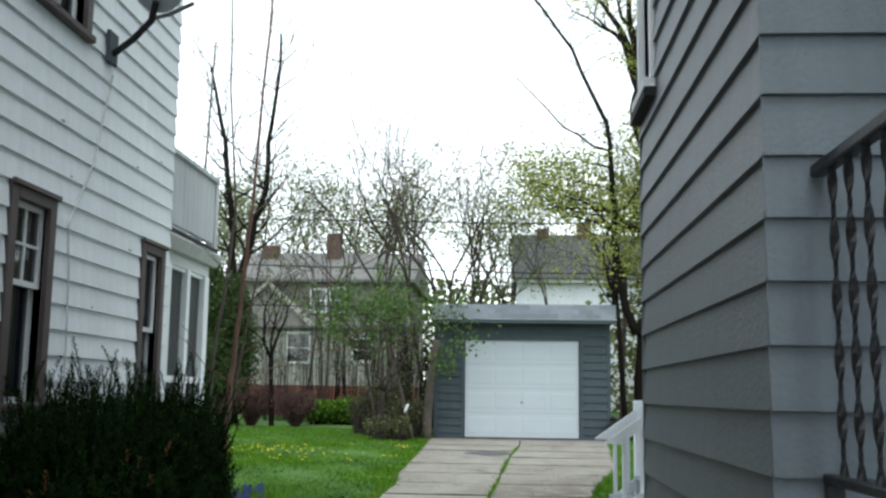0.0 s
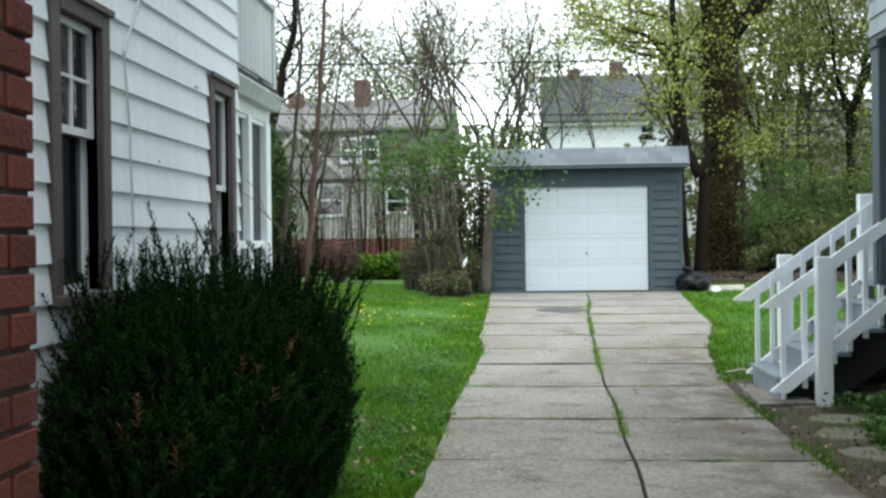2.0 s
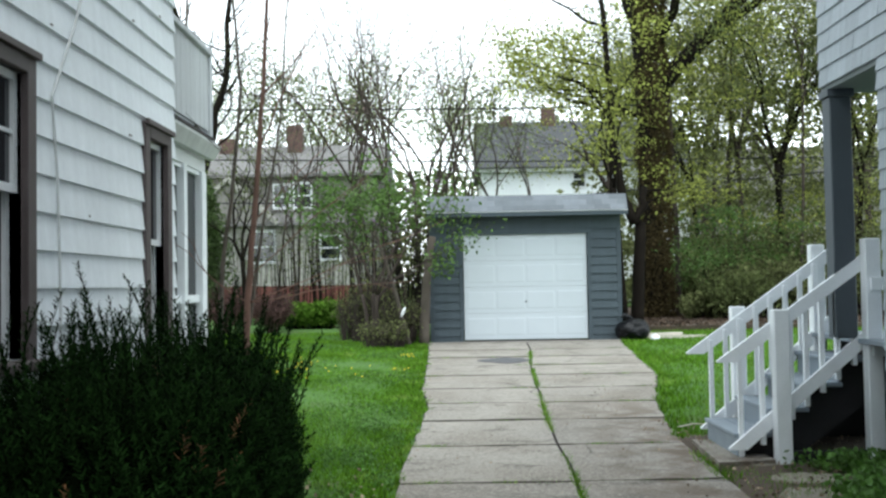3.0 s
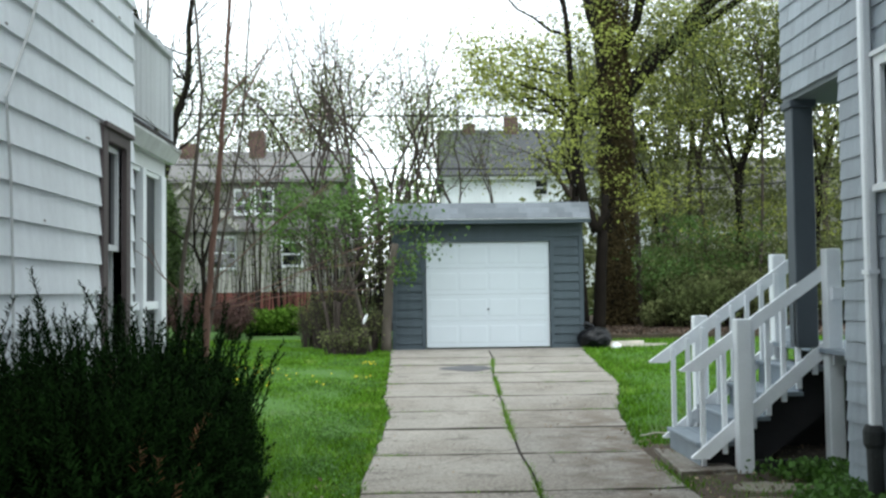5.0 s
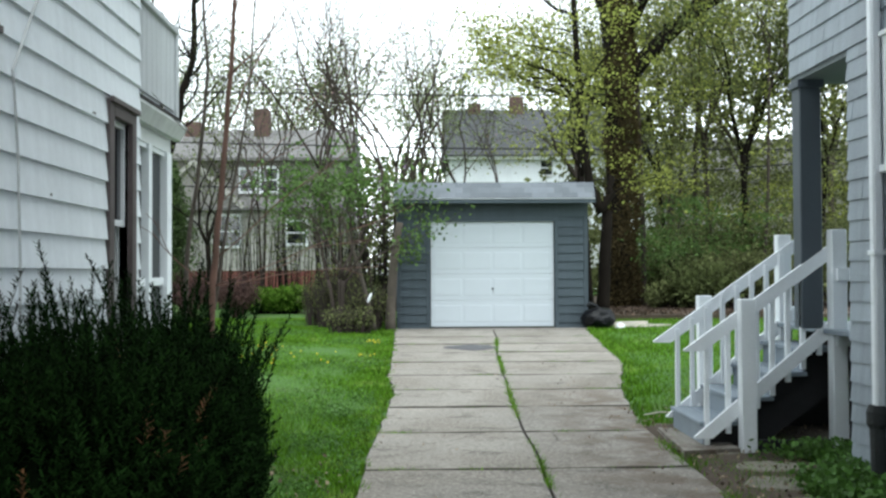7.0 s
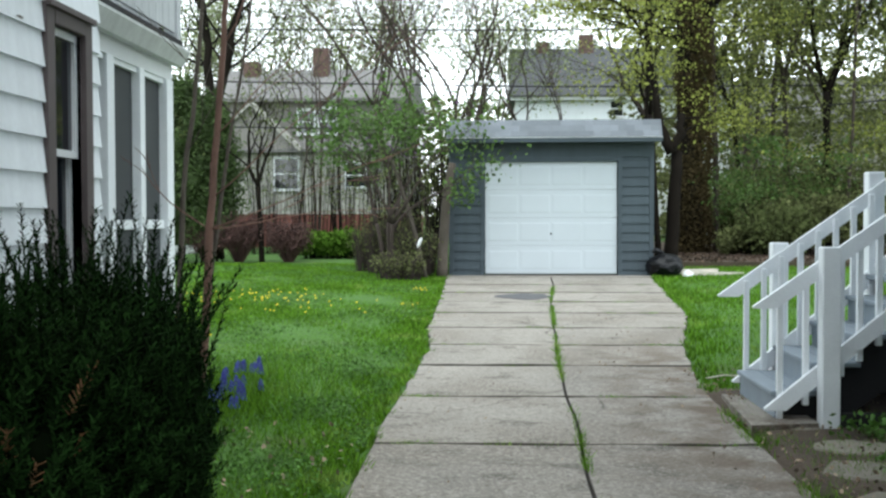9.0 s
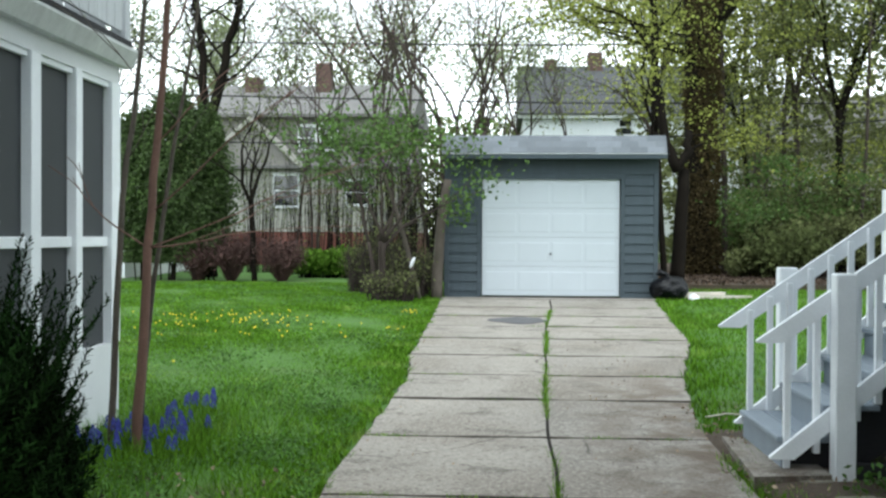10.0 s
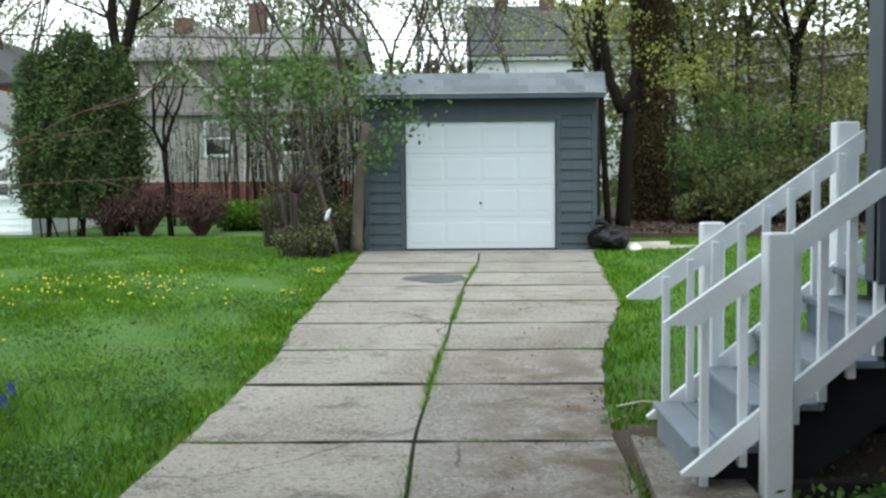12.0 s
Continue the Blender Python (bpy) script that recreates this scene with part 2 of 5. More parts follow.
# ---- mesh tools ----
class Shape:
    def __init__(self):
        self.v, self.f = [], []

    def add(self, verts, faces):
        k = len(self.v)
        self.v.extend(verts)
        self.f.extend(tuple(i + k for i in f) for f in faces)
        return self

    def box(self, x0, x1, y0, y1, z0, z1, c=0.0):
        """A box with its edges cut back by c."""
        if c <= 0:
            v = [(x, y, z) for z in (z0, z1) for y in (y0, y1) for x in (x0, x1)]
            return self.add(v, [(0, 2, 3, 1), (4, 5, 7, 6), (0, 1, 5, 4), (2, 6, 7, 3), (0, 4, 6, 2), (1, 3, 7, 5)])
        bm = bmesh.new()
        bmesh.ops.create_cube(bm, size=1)
        for w in bm.verts:
            w.co = ((x0 + x1) / 2 + w.co.x * (x1 - x0), (y0 + y1) / 2 + w.co.y * (y1 - y0), (z0 + z1) / 2 + w.co.z * (z1 - z0))
        bmesh.ops.bevel(bm, geom=list(bm.edges), offset=c, segments=1, affect="EDGES")
        bm.verts.index_update()
        self.add([tuple(w.co) for w in bm.verts], [tuple(w.index for w in f.verts) for f in bm.faces])
        bm.free()
        return self

    def prism(self, poly, axis, a, b):
        """A polygon in the plane across the axis, drawn out from a to b."""
        n = len(poly)
        def put(p, h):
            q = list(p)
            q.insert("xyz".index(axis), h)
            return tuple(q)
        v = [put(p, a) for p in poly] + [put(p, b) for p in poly]
        f = [tuple(range(n))[::-1], tuple(range(n, 2 * n))] + [(i, (i + 1) % n, n + (i + 1) % n, n + i) for i in range(n)]
        return self.add(v, f)

    def tube(self, pts, radii, sides=6):
        pts = [Vector(p) for p in pts]
        rings = []
        for i, p in enumerate(pts):
            d = (pts[min(i + 1, len(pts) - 1)] - pts[max(i - 1, 0)])
            d = d.normalized() if d.length > 1e-6 else Vector((0, 0, 1))
            u = d.cross(Vector((0.31, 0.95, 0.11))).normalized()
            w = d.cross(u)
            r = radii[i] if hasattr(radii, "__len__") else radii
            rings.append([tuple(p + (u * math.cos(a) + w * math.sin(a)) * r) for a in [2 * math.pi * k / sides for k in range(sides)]])
        v = [q for r in rings for q in r]
        f = [(i * sides + k, i * sides + (k + 1) % sides, (i + 1) * sides + (k + 1) % sides, (i + 1) * sides + k) for i in range(len(pts) - 1) for k in range(sides)]
        f += [tuple(range(sides))[::-1], tuple(range((len(pts) - 1) * sides, len(pts) * sides))]
        return self.add(v, f)

    def mesh(self, name, smooth=False):
        me = bpy.data.meshes.new(name)
        me.from_pydata(self.v, [], self.f)
        if not smooth:
            bm = bmesh.new()
            bm.from_mesh(me)
            bmesh.ops.recalc_face_normals(bm, faces=bm.faces)
            bm.to_mesh(me)
            bm.free()
        me.update()
        if smooth:
            me.polygons.foreach_set("use_smooth", [True] * len(me.polygons))
        return me


def part(name, shape, material, parent=None, label="", kind="", smooth=False, at=None):
    me = shape if isinstance(shape, bpy.types.Mesh) else shape.mesh(name, smooth)
    if material and not me.materials:
        me.materials.append(material)
    ob = new(name, me)
    if parent:
        ob.parent = parent
    if at:
        ob.location = at
    return tagged(ob, label=label, kind=kind)


def thing(name, label, category, x=0, y=0, z=0, group="", kind=""):
    return tagged(new(name), label, category, group, kind)


def box(x0, x1, y0, y1, z0, z1, c=0.0):
    return Shape().box(x0, x1, y0, y1, z0, z1, c)


def ground_z(x, y):
    if y < 17:
        return -0.025 * (17 - max(y, -14))
    return 0.005 * (y - 17) if y < 60 else 0.215


def drive_left(y):
    return float(np.interp(y, [-14, 2, 5, 8.2, 9.6, 12.5, 16.5, 17], [-1.93, -1.9, -1.86, -1.75, -1.86, -1.87, -1.92, -1.92]))


def drive_right(y):
    return float(np.interp(y, [-14, 0.1, 0.6, 2.1, 3.6, 5.5, 6.1, 8.2, 10.8, 16.2, 17], [0.32, 0.32, 0.50, 0.53, 0.50, 0.50, 0.54, 0.79, 1.33, 1.76, 1.80]))


def drive_mid(y):
    return float(np.interp(y, [-14, 2, 4.8, 6.8, 9, 12.7, 14.6, 17], [-0.66, -0.65, -0.57, -0.54, -0.44, -0.26, -0.11, 0.0]))


# ---- ground ----
def build_ground():
    xs = sorted(set([-400, -150, -60, -30, -20] + list(np.arange(-14, 14.1, 0.35)) + [20, 30, 60, 150, 400]))
    ys = sorted(set([-400, -100, -30, -14] + list(np.arange(-8, 26, 0.35)) + [30, 36, 44, 60, 90, 150, 400]))
    v = []
    for y in ys:
        for x in xs:
            z = ground_z(x, y)
            off = min(abs(x), 14) if abs(x) < 14 and -8 < y < 26 else 0
            inside = drive_left(y) - 0.3 < x < drive_right(y) + 0.3
            if not inside and off:
                z += 0.03 * noise.noise(Vector((x * 0.5, y * 0.5, 0)))
            else:
                z -= 0.03
            v.append((x, y, z))
    w = len(xs)
    f = [(j * w + i, j * w + i + 1, (j + 1) * w + i + 1, (j + 1) * w + i) for j in range(len(ys) - 1) for i in range(w - 1)]
    return part("ground", Shape().add(v, f), M_LAWN, kind="structure", smooth=True, label="uneven green lawn ground running out past the houses")


ground = build_ground()
driveway = part("driveway", Shape().add(
    [(p, y, ground_z(0, y) - 0.014) for y in np.arange(-14, 17.01, 1.0) for p in (drive_left(y) + 0.03, drive_right(y) - 0.03)],
    [(2 * i, 2 * i + 1, 2 * i + 3, 2 * i + 2) for i in range(31)]), M_SOIL, kind="structure", label="worn concrete driveway with cracked joints and grass between the slabs")

JOINTS = [2.90 + 1.352 * k for k in range(-9, 1)] + [4.23, 5.68, 7.09, 8.32, 9.64, 11.08, 12.40, 13.72, 15.05, 16.55]


def build_slabs():
    rnd = random.Random(3)
    rows = list(zip(JOINTS[:-1], JOINTS[1:]))
    for y0, y1 in rows:
        for side in (0, 1):
            n = 6
            near, far = [], []
            g = 0.012 if y0 < 5 else 0.026
            edges = []
            for y in (y0 + g, y1 - g):
                a = drive_left(y) if side == 0 else drive_mid(y) + 0.005 + 0.01 * math.sin(y * 3)
                b = drive_mid(y) - 0.005 + 0.01 * math.sin(y * 3) if side == 0 else drive_right(y)
                edges.append((a, b, y))
            pts = []
            for k in range(n):
                t = k / (n - 1)
                pts.append((edges[0][0] * (1 - t) + edges[0][1] * t, edges[0][2] + rnd.uniform(-0.02, 0.02)))
            for k in range(1, 5):
                t = k / 5
                y = edges[0][2] * (1 - t) + edges[1][2] * t
                b = (drive_mid(y) - 0.005 + 0.01 * math.sin(y * 3)) if side == 0 else drive_right(y) + rnd.uniform(-0.02, 0.02)
                pts.append((b, y))
            for k in range(n):
                t = 1 - k / (n - 1)
                pts.append((edges[1][0] * (1 - t) + edges[1][1] * t, edges[1][2] + rnd.uniform(-0.02, 0.02)))
            for k in range(1, 5):
                t = 1 - k / 5
                y = edges[0][2] * (1 - t) + edges[1][2] * t
                a = drive_left(y) + rnd.uniform(-0.02, 0.02) if side == 0 else drive_mid(y) + 0.005 + 0.01 * math.sin(y * 3)
                pts.append((a, y))
            cx, cy = sum(p[0] for p in pts) / len(pts), sum(p[1] for p in pts) / len(pts)
            up = rnd.uniform(-0.003, 0.004)
            tilt = rnd.uniform(-0.004, 0.004)
            v = []
            for q, dz in ((1.0, -0.06), (1.0, -0.004), (0.988, 0.004)):
                for x, y in pts:
                    X, Y = cx + (x - cx) * q, cy + (y - cy) * q
                    v.append((X, Y, ground_z(0, Y) + up + dz + tilt * (X - cx)))
            m = len(pts)
            f = [tuple(range(2 * m, 3 * m))]
            for r in (0, 1):
                f += [(r * m + i, r * m + (i + 1) % m, (r + 1) * m + (i + 1) % m, (r + 1) * m + i) for i in range(m)]
            me = Shape().add(v, f).mesh("slab")
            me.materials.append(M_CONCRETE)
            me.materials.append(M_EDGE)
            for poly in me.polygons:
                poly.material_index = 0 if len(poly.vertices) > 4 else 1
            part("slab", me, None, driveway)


build_slabs()
part("apron", Shape().prism([(-1.94, 16.56), (1.82, 16.56), (1.84, 16.98), (-1.94, 16.98)], "z", -0.08, 0.002), M_CONCRETE, driveway)



# ---- wall pieces ----
def courses(parent, name, material, axis, plane, out, spans, z0, z1, step, holes=(), proud=0.018):
    """Lapped boards on a wall across the axis ('x' or 'y') at plane, facing out (+1 or -1), each a wedge of its own; holes are (a, b, z0, z1)."""
    z = z0
    while z < z1 - 0.01:
        top = min(z + step, z1)
        runs = list(spans)
        for a, b, h0, h1 in holes:
            if h0 < z + step * 0.5 < h1:
                cut = []
                for s, e in runs:
                    if b <= s or a >= e:
                        cut.append((s, e))
                    else:
                        if a > s:
                            cut.append((s, a))
                        if b < e:
                            cut.append((b, e))
                runs = cut
        for s, e in runs:
            if e - s < 0.02:
                continue
            poly = [(plane + out * 0.001, z), (plane + out * proud, z), (plane + out * 0.004, top), (plane + out * 0.001, top)]
            if axis == "x":
                part(name, Shape().prism([(p, q) for p, q in poly], "y", s, e), material, parent)
            else:
                part(name, Shape().prism([(p, q) for p, q in poly], "x", s, e), material, parent)
        z += step


def sash_window(name, label, axis, plane, out, a, b, z0, z1, casing, trim, sash, glass, parent, recess=0.09, zmid=None, muntins=0, cw=0.09):
    """A double-hung window in a wall, with casing outside, two sashes with panes, and a sill."""
    w = new(name)
    w.parent = parent
    tagged(w, label=label)

    def bx(p0, p1, q0, q1, r0, r1, c=0.0):
        p0, p1 = sorted((plane + out * p0, plane + out * p1))
        return box(p0, p1, q0, q1, r0, r1, c) if axis == "x" else box(q0, q1, p0, p1, r0, r1, c)
    zmid = zmid or (z0 + z1) / 2
    fr = Shape()
    for s in (bx(-recess - 0.03, 0.032, a - cw, a, z0, z1 + cw, 0.004), bx(-recess - 0.03, 0.032, b, b + cw, z0, z1 + cw, 0.004), bx(-recess - 0.03, 0.034, a, b, z1, z1 + cw, 0.004),
              bx(0.03, 0.055, a - cw - 0.01, b + cw + 0.01, z1 + cw - 0.02, z1 + cw + 0.012, 0.003)):
        fr.add(s.v, s.f)
    part("window_frame", fr, casing, w)
    part("window_sill", bx(-recess, 0.065, a - cw, b + cw, z0 - 0.05, z0, 0.006), casing, w)
    t = 0.036
    for k, (s0, s1, dep) in enumerate(((zmid - 0.02, z1, recess - 0.035), (z0, zmid + 0.02, recess))):
        fs = Shape()
        for s in (bx(-dep - 0.03, -dep, a, a + t, s0, s1), bx(-dep - 0.03, -dep, b - t, b, s0, s1), bx(-dep - 0.03, -dep, a + t, b - t, s0, s0 + t), bx(-dep - 0.03, -dep, a + t, b - t, s1 - t, s1)):
            fs.add(s.v, s.f)
        if muntins and k == 0:
            for j in range(1, muntins + 1):
                zz = s0 + t + (s1 - s0 - 2 * t) * j / (muntins + 1)
                s = bx(-dep - 0.02, -dep - 0.004, a + t, b - t, zz - 0.008, zz + 0.008)
                fs.add(s.v, s.f)
            s = bx(-dep - 0.019, -dep - 0.005, (a + b) / 2 - 0.008, (a + b) / 2 + 0.008, s0 + t, s1 - t)
            fs.add(s.v, s.f)
        part("sash", fs, sash, w)
        part("pane", bx(-dep - 0.024, -dep - 0.018, a + t, b - t, s0 + t, s1 - t), glass, w)
    return w


def solid_wall(name, axis, p0, p1, a, b, z0, z1, holes, material, parent):
    """A thick wall between p0 and p1, with openings (a, b, z0, z1) through it."""
    cuts_a = sorted({a, b, *[h[0] for h in holes], *[h[1] for h in holes]})
    cuts_z = sorted({z0, z1, *[h[2] for h in holes], *[h[3] for h in holes]})
    s = Shape()
    for i in range(len(cuts_a) - 1):
        for j in range(len(cuts_z) - 1):
            ca, cz = (cuts_a[i] + cuts_a[i + 1]) / 2, (cuts_z[j] + cuts_z[j + 1]) / 2
            if any(h[0] < ca < h[1] and h[2] < cz < h[3] for h in holes):
                continue
            if axis == "x":
                s.box(p0, p1, cuts_a[i], cuts_a[i + 1], cuts_z[j], cuts_z[j + 1])
            else:
                s.box(cuts_a[i], cuts_a[i + 1], p0, p1, cuts_z[j], cuts_z[j + 1])
    return part(name, s, material, parent)


# ---- white house ----
WX = -3.265
white_house = thing("white_house", "two-storey house in worn white clapboard with brown window casings", "house")
w1 = (0.62, 1.05, 0.83, 2.04)
w2 = (2.80, 3.17, 0.72, 2.02)
w3 = (0.55, 1.40, 3.34, 4.5)
solid_wall("wall", "x", WX - 0.2, WX, -9, 3.40, -0.8, 6.2, [w1, w2, w3], M_WHITE_TRIM, white_house)
part("wall", box(-11, WX - 0.2, 3.22, 3.40, -0.8, 6.2), M_WHITE_TRIM, white_house)
part("wall", box(-11, WX - 0.2, -9, -8.8, -0.8, 6.2), M_WHITE_TRIM, white_house)
part("wall", box(-11.2, -11, -9, 3.40, -0.8, 6.2), M_WHITE_TRIM, white_house)
part("roof", Shape().prism([(-11.6, 6.2), (-2.8, 6.2), (-7.2, 9.0)], "y", -9.4, 3.8), M_ROOF_FAR, white_house)
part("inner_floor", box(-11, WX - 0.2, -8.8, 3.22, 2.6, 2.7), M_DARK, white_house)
for win, lab, mun in ((w1, "brown-cased sash window with a dark lower pane", 1), (w2, "brown-cased sash window with dark panes", 0), (w3, "upper sash window with a weathered brown sill", 0)):
    sash_window("window", lab, "x", WX, 1, *win, M_BROWN_TRIM, M_BROWN_TRIM, M_WHITE_TRIM, M_GLASS, white_house, recess=0.05, zmid={0.62: 1.55, 2.80: 1.41}.get(win[0]), muntins=mun)
part("corner_board", box(WX, WX + 0.03, -1.3, -1.2, -0.6, 6.1, 0.004), M_BROWN_TRIM, white_house)
courses(white_house, "clapboard", M_WHITE_SIDING, "x", WX, 1, [(-1.2, 3.40)], -0.703, 6.15, 0.1667, [(w[0] - 0.09, w[1] + 0.09, w[2] - 0.05, w[3] + 0.10) for w in (w1, w2, w3)], proud=0.022)
courses(white_house, "clapboard", M_WHITE_SIDING, "y", 3.40, 1, [(-8, WX)], 2.42, 6.15, 0.166)

rc = random.Random(15)
for i in range(26):
    row = rc.randint(2, 22)
    y, z = rc.uniform(-0.6, 3.3), -0.703 + 0.1667 * row + rc.uniform(0.005, 0.02)
    if any(w[0] - 0.12 < y < w[1] + 0.12 and w[2] - 0.1 < z < w[3] + 0.15 for w in (w1, w2, w3)):
        continue
    L, H = rc.uniform(0.012, 0.04), rc.uniform(0.006, 0.016)
    part("paint_chip", Shape().prism([(y - L, z), (y + L * 0.7, z - 0.003), (y + L, z + H * 0.6), (y - L * 0.2, z + H)], "x", WX + 0.0185, WX + 0.0235), M_TAUPE, white_house, "grey patch of peeled paint")

# ---- screened porch with a deck over it ----
PX, PE = -3.72, 6.15
porch = thing("screened_porch", "white screened back porch with dark screens under a roof deck", "porch")
part("wall", box(PX - 0.12, PX, 3.43, PE, -0.55, 0.30), M_WHITE_TRIM, porch)
part("header", box(PX - 0.12, PX, 3.43, PE, 2.19, 2.38), M_WHITE_TRIM, porch)
part("wall", box(-7, PX - 0.12, PE - 0.12, PE, -0.55, 0.30), M_WHITE_TRIM, porch)
part("header", box(-7, PX - 0.12, PE - 0.12, PE, 2.19, 2.38), M_WHITE_TRIM, porch)
for a, b in ((3.43, 3.55), (4.07, 4.20), (4.72, 4.85), (5.37, 5.47), (5.99, PE)):
    part("post", box(PX - 0.11, PX + 0.012, a, b, 0.30, 2.19, 0.004), M_WHITE_WOOD, porch)
for a, b in ((3.55, 4.07), (4.20, 4.72), (4.85, 5.37), (5.47, 5.99)):
    part("rail", box(PX - 0.08, PX - 0.02, a, b, 1.0, 1.07, 0.004), M_WHITE_WOOD, porch)
    part("stop", box(PX - 0.05, PX - 0.015, a, b, 2.15, 2.19, 0.003), M_WHITE_WOOD, porch)
    part("screen", box(PX - 0.06, PX - 0.055, a, b, 0.30, 1.0), M_SCREEN, porch)
    part("screen", box(PX - 0.06, PX - 0.055, a, b, 1.07, 2.19), M_SCREEN, porch)
for x in (-4.4, -5.2, -6.1, -7.0):
    part("post", box(x - 0.06, x + 0.06, PE - 0.10, PE + 0.01, 0.30, 2.19, 0.004), M_WHITE_WOOD, porch)
part("screen", box(-7, PX - 0.12, PE - 0.06, PE - 0.055, 0.30, 2.19), M_SCREEN, porch)
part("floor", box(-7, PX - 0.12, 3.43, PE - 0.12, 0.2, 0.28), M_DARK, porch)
part("ceiling", box(-7.2, PX + 0.02, 3.43, PE + 0.04, 2.38, 2.42), M_WHITE_TRIM, porch)
gut = Shape().prism([(PX + 0.02, 2.31), (PX + 0.08, 2.31), (PX + 0.14, 2.42), (PX + 0.14, 2.44), (PX + 0.12, 2.44), (PX + 0.07, 2.34), (PX + 0.02, 2.34)], "y", 3.43, PE + 0.04)
part("gutter", gut, M_GUTTER, porch)
part("roof_edge", box(-7.2, PX + 0.09, 3.43, PE + 0.02, 2.45, 2.51), M_DARK, porch)
for i in range(17):
    y = 3.46 + i * 0.156
    part("parapet_board", box(PX + 0.02, PX + 0.045, y, y + 0.148, 2.57, 3.27, 0.004), M_DECK, porch)
part("parapet_cap", box(PX - 0.02, PX + 0.08, 3.43, 6.13, 3.27, 3.32, 0.004), M_DECK, porch)
part("parapet_post", box(PX - 0.05, PX + 0.06, 6.13, 6.22, 2.51, 3.36, 0.005), M_DECK, porch)
for i in range(18):
    x = PX - 0.1 - i * 0.16
    part("parapet_board", box(x - 0.148, x, 6.13, 6.155, 2.57, 3.27, 0.004), M_DECK, porch)

# ---- brick porch pier ----
BX, BY = -2.253, -1.62
brick_porch = thing("brick_porch_wall", "dark red brick porch wall with thin grey mortar joints", "wall")
part("core", box(BX - 1.0, BX - 0.012, -8, BY - 0.012, -0.8, 4.2), M_MORTAR, brick_porch)
part("roof_slab", box(BX - 1.1, BX + 0.1, -8.1, BY + 0.1, 4.2, 4.35), M_BROWN_TRIM, brick_porch)

# ---- grey house ----
GX = 1.518
grey_house = thing("grey_house", "two-storey house covered in blue-grey painted shingles beside the driveway", "house")
gw = (2.73, 3.16, 1.77, 2.52)
solid_wall("wall", "x", GX, GX + 0.2, -7, 3.84, -0.8, 6.4, [gw], M_SHINGLE_LIT, grey_house)
part("wall", box(GX + 0.2, 9, 3.64, 3.84, -0.8, 2.6), M_SHINGLE_LIT, grey_house)
part("wall", box(8.8, 9, -2.38, 3.69, -0.8, 6.4), M_GRAY_SHINGLE, grey_house)
NX, NY0, NY1 = 0.36, -2.38, 0.12
nw = (-0.34, 0.02, 2.43, 3.8)
solid_wall("wall", "x", NX, NX + 0.15, NY0, NY1, -0.8, 6.4, [nw], M_GRAY_SHINGLE, grey_house)
part("wall", box(NX + 0.15, 8.8, NY0, NY0 + 0.15, -0.8, 6.4), M_GRAY_SHINGLE, grey_house)
part("wall", box(NX + 0.15, GX, NY1 - 0.15, NY1, -0.8, 6.4), M_SHINGLE_LIT, grey_house)
part("wall", box(GX, 9, 4.84, 4.94, 2.64, 6.4), M_SHINGLE_LIT, grey_house)
part("wall", box(GX, GX + 0.1, 3.84, 4.84, 2.64, 6.4), M_SHINGLE_LIT, grey_house)
part("soffit", box(GX + 0.005, 9, 3.84, 4.935, 2.60, 2.64), M_SOFFIT, grey_house)
part("roof", Shape().prism([(0.0, 6.4), (9.4, 6.4), (4.7, 9.4)], "y", -2.8, 5.4), M_ROOF_DARK, grey_house)
sash_window("window", "white-framed sash window with pale curtains", "x", GX, -1, *gw, M_WHITE_TRIM, M_WHITE_TRIM, M_WHITE_TRIM, M_GLASS, grey_house, recess=0.05)
sash_window("window", "tall pale window over a dark sloping sill", "x", NX, -1, *nw, M_WHITE_TRIM, M_WHITE_TRIM, M_WHITE_TRIM, M_GLASS, grey_house, recess=0.03, cw=0.06)
part("window_sill", box(NX - 0.07, NX - 0.001, nw[0] - 0.09, nw[1] + 0.10, 2.325, 2.375, 0.005), M_DARK, grey_house)
courses(grey_house, "shingle_course", M_GRAY_SHINGLE, "x", NX, -1, [(NY0, NY1)], -0.660, 6.3, 0.1715, [(nw[0] - 0.07, nw[1] + 0.07, nw[2] - 0.05, nw[3] + 0.07)], proud=0.022)
courses(grey_house, "shingle_course", M_GRAY_SHINGLE, "y", NY0, -1, [(NX - 0.02, 5)], -0.660, 6.3, 0.1715, proud=0.022)
courses(grey_house, "shingle_course", M_GRAY_SHINGLE, "y", NY1, 1, [(NX - 0.02, GX)], -0.660, 6.3, 0.1715, proud=0.022)
gap = [(gw[0] - 0.09, gw[1] + 0.09, gw[2] - 0.05, gw[3] + 0.10)]
courses(grey_house, "shingle_course", M_SHINGLE_LIT, "x", GX, -1, [(NY1, 3.0)], -0.626, 2.64, 0.138, gap, proud=0.018)
courses(grey_house, "shingle_course", M_SHINGLE_LIT, "x", GX, -1, [(NY1, 3.0)], 2.64, 6.35, 0.142, gap, proud=0.018)
courses(grey_house, "shingle_course", M_SHINGLE_LIT, "x", GX, -1, [(3.0, 4.93)], 4.344, 6.35, 0.142, gap, proud=0.018)


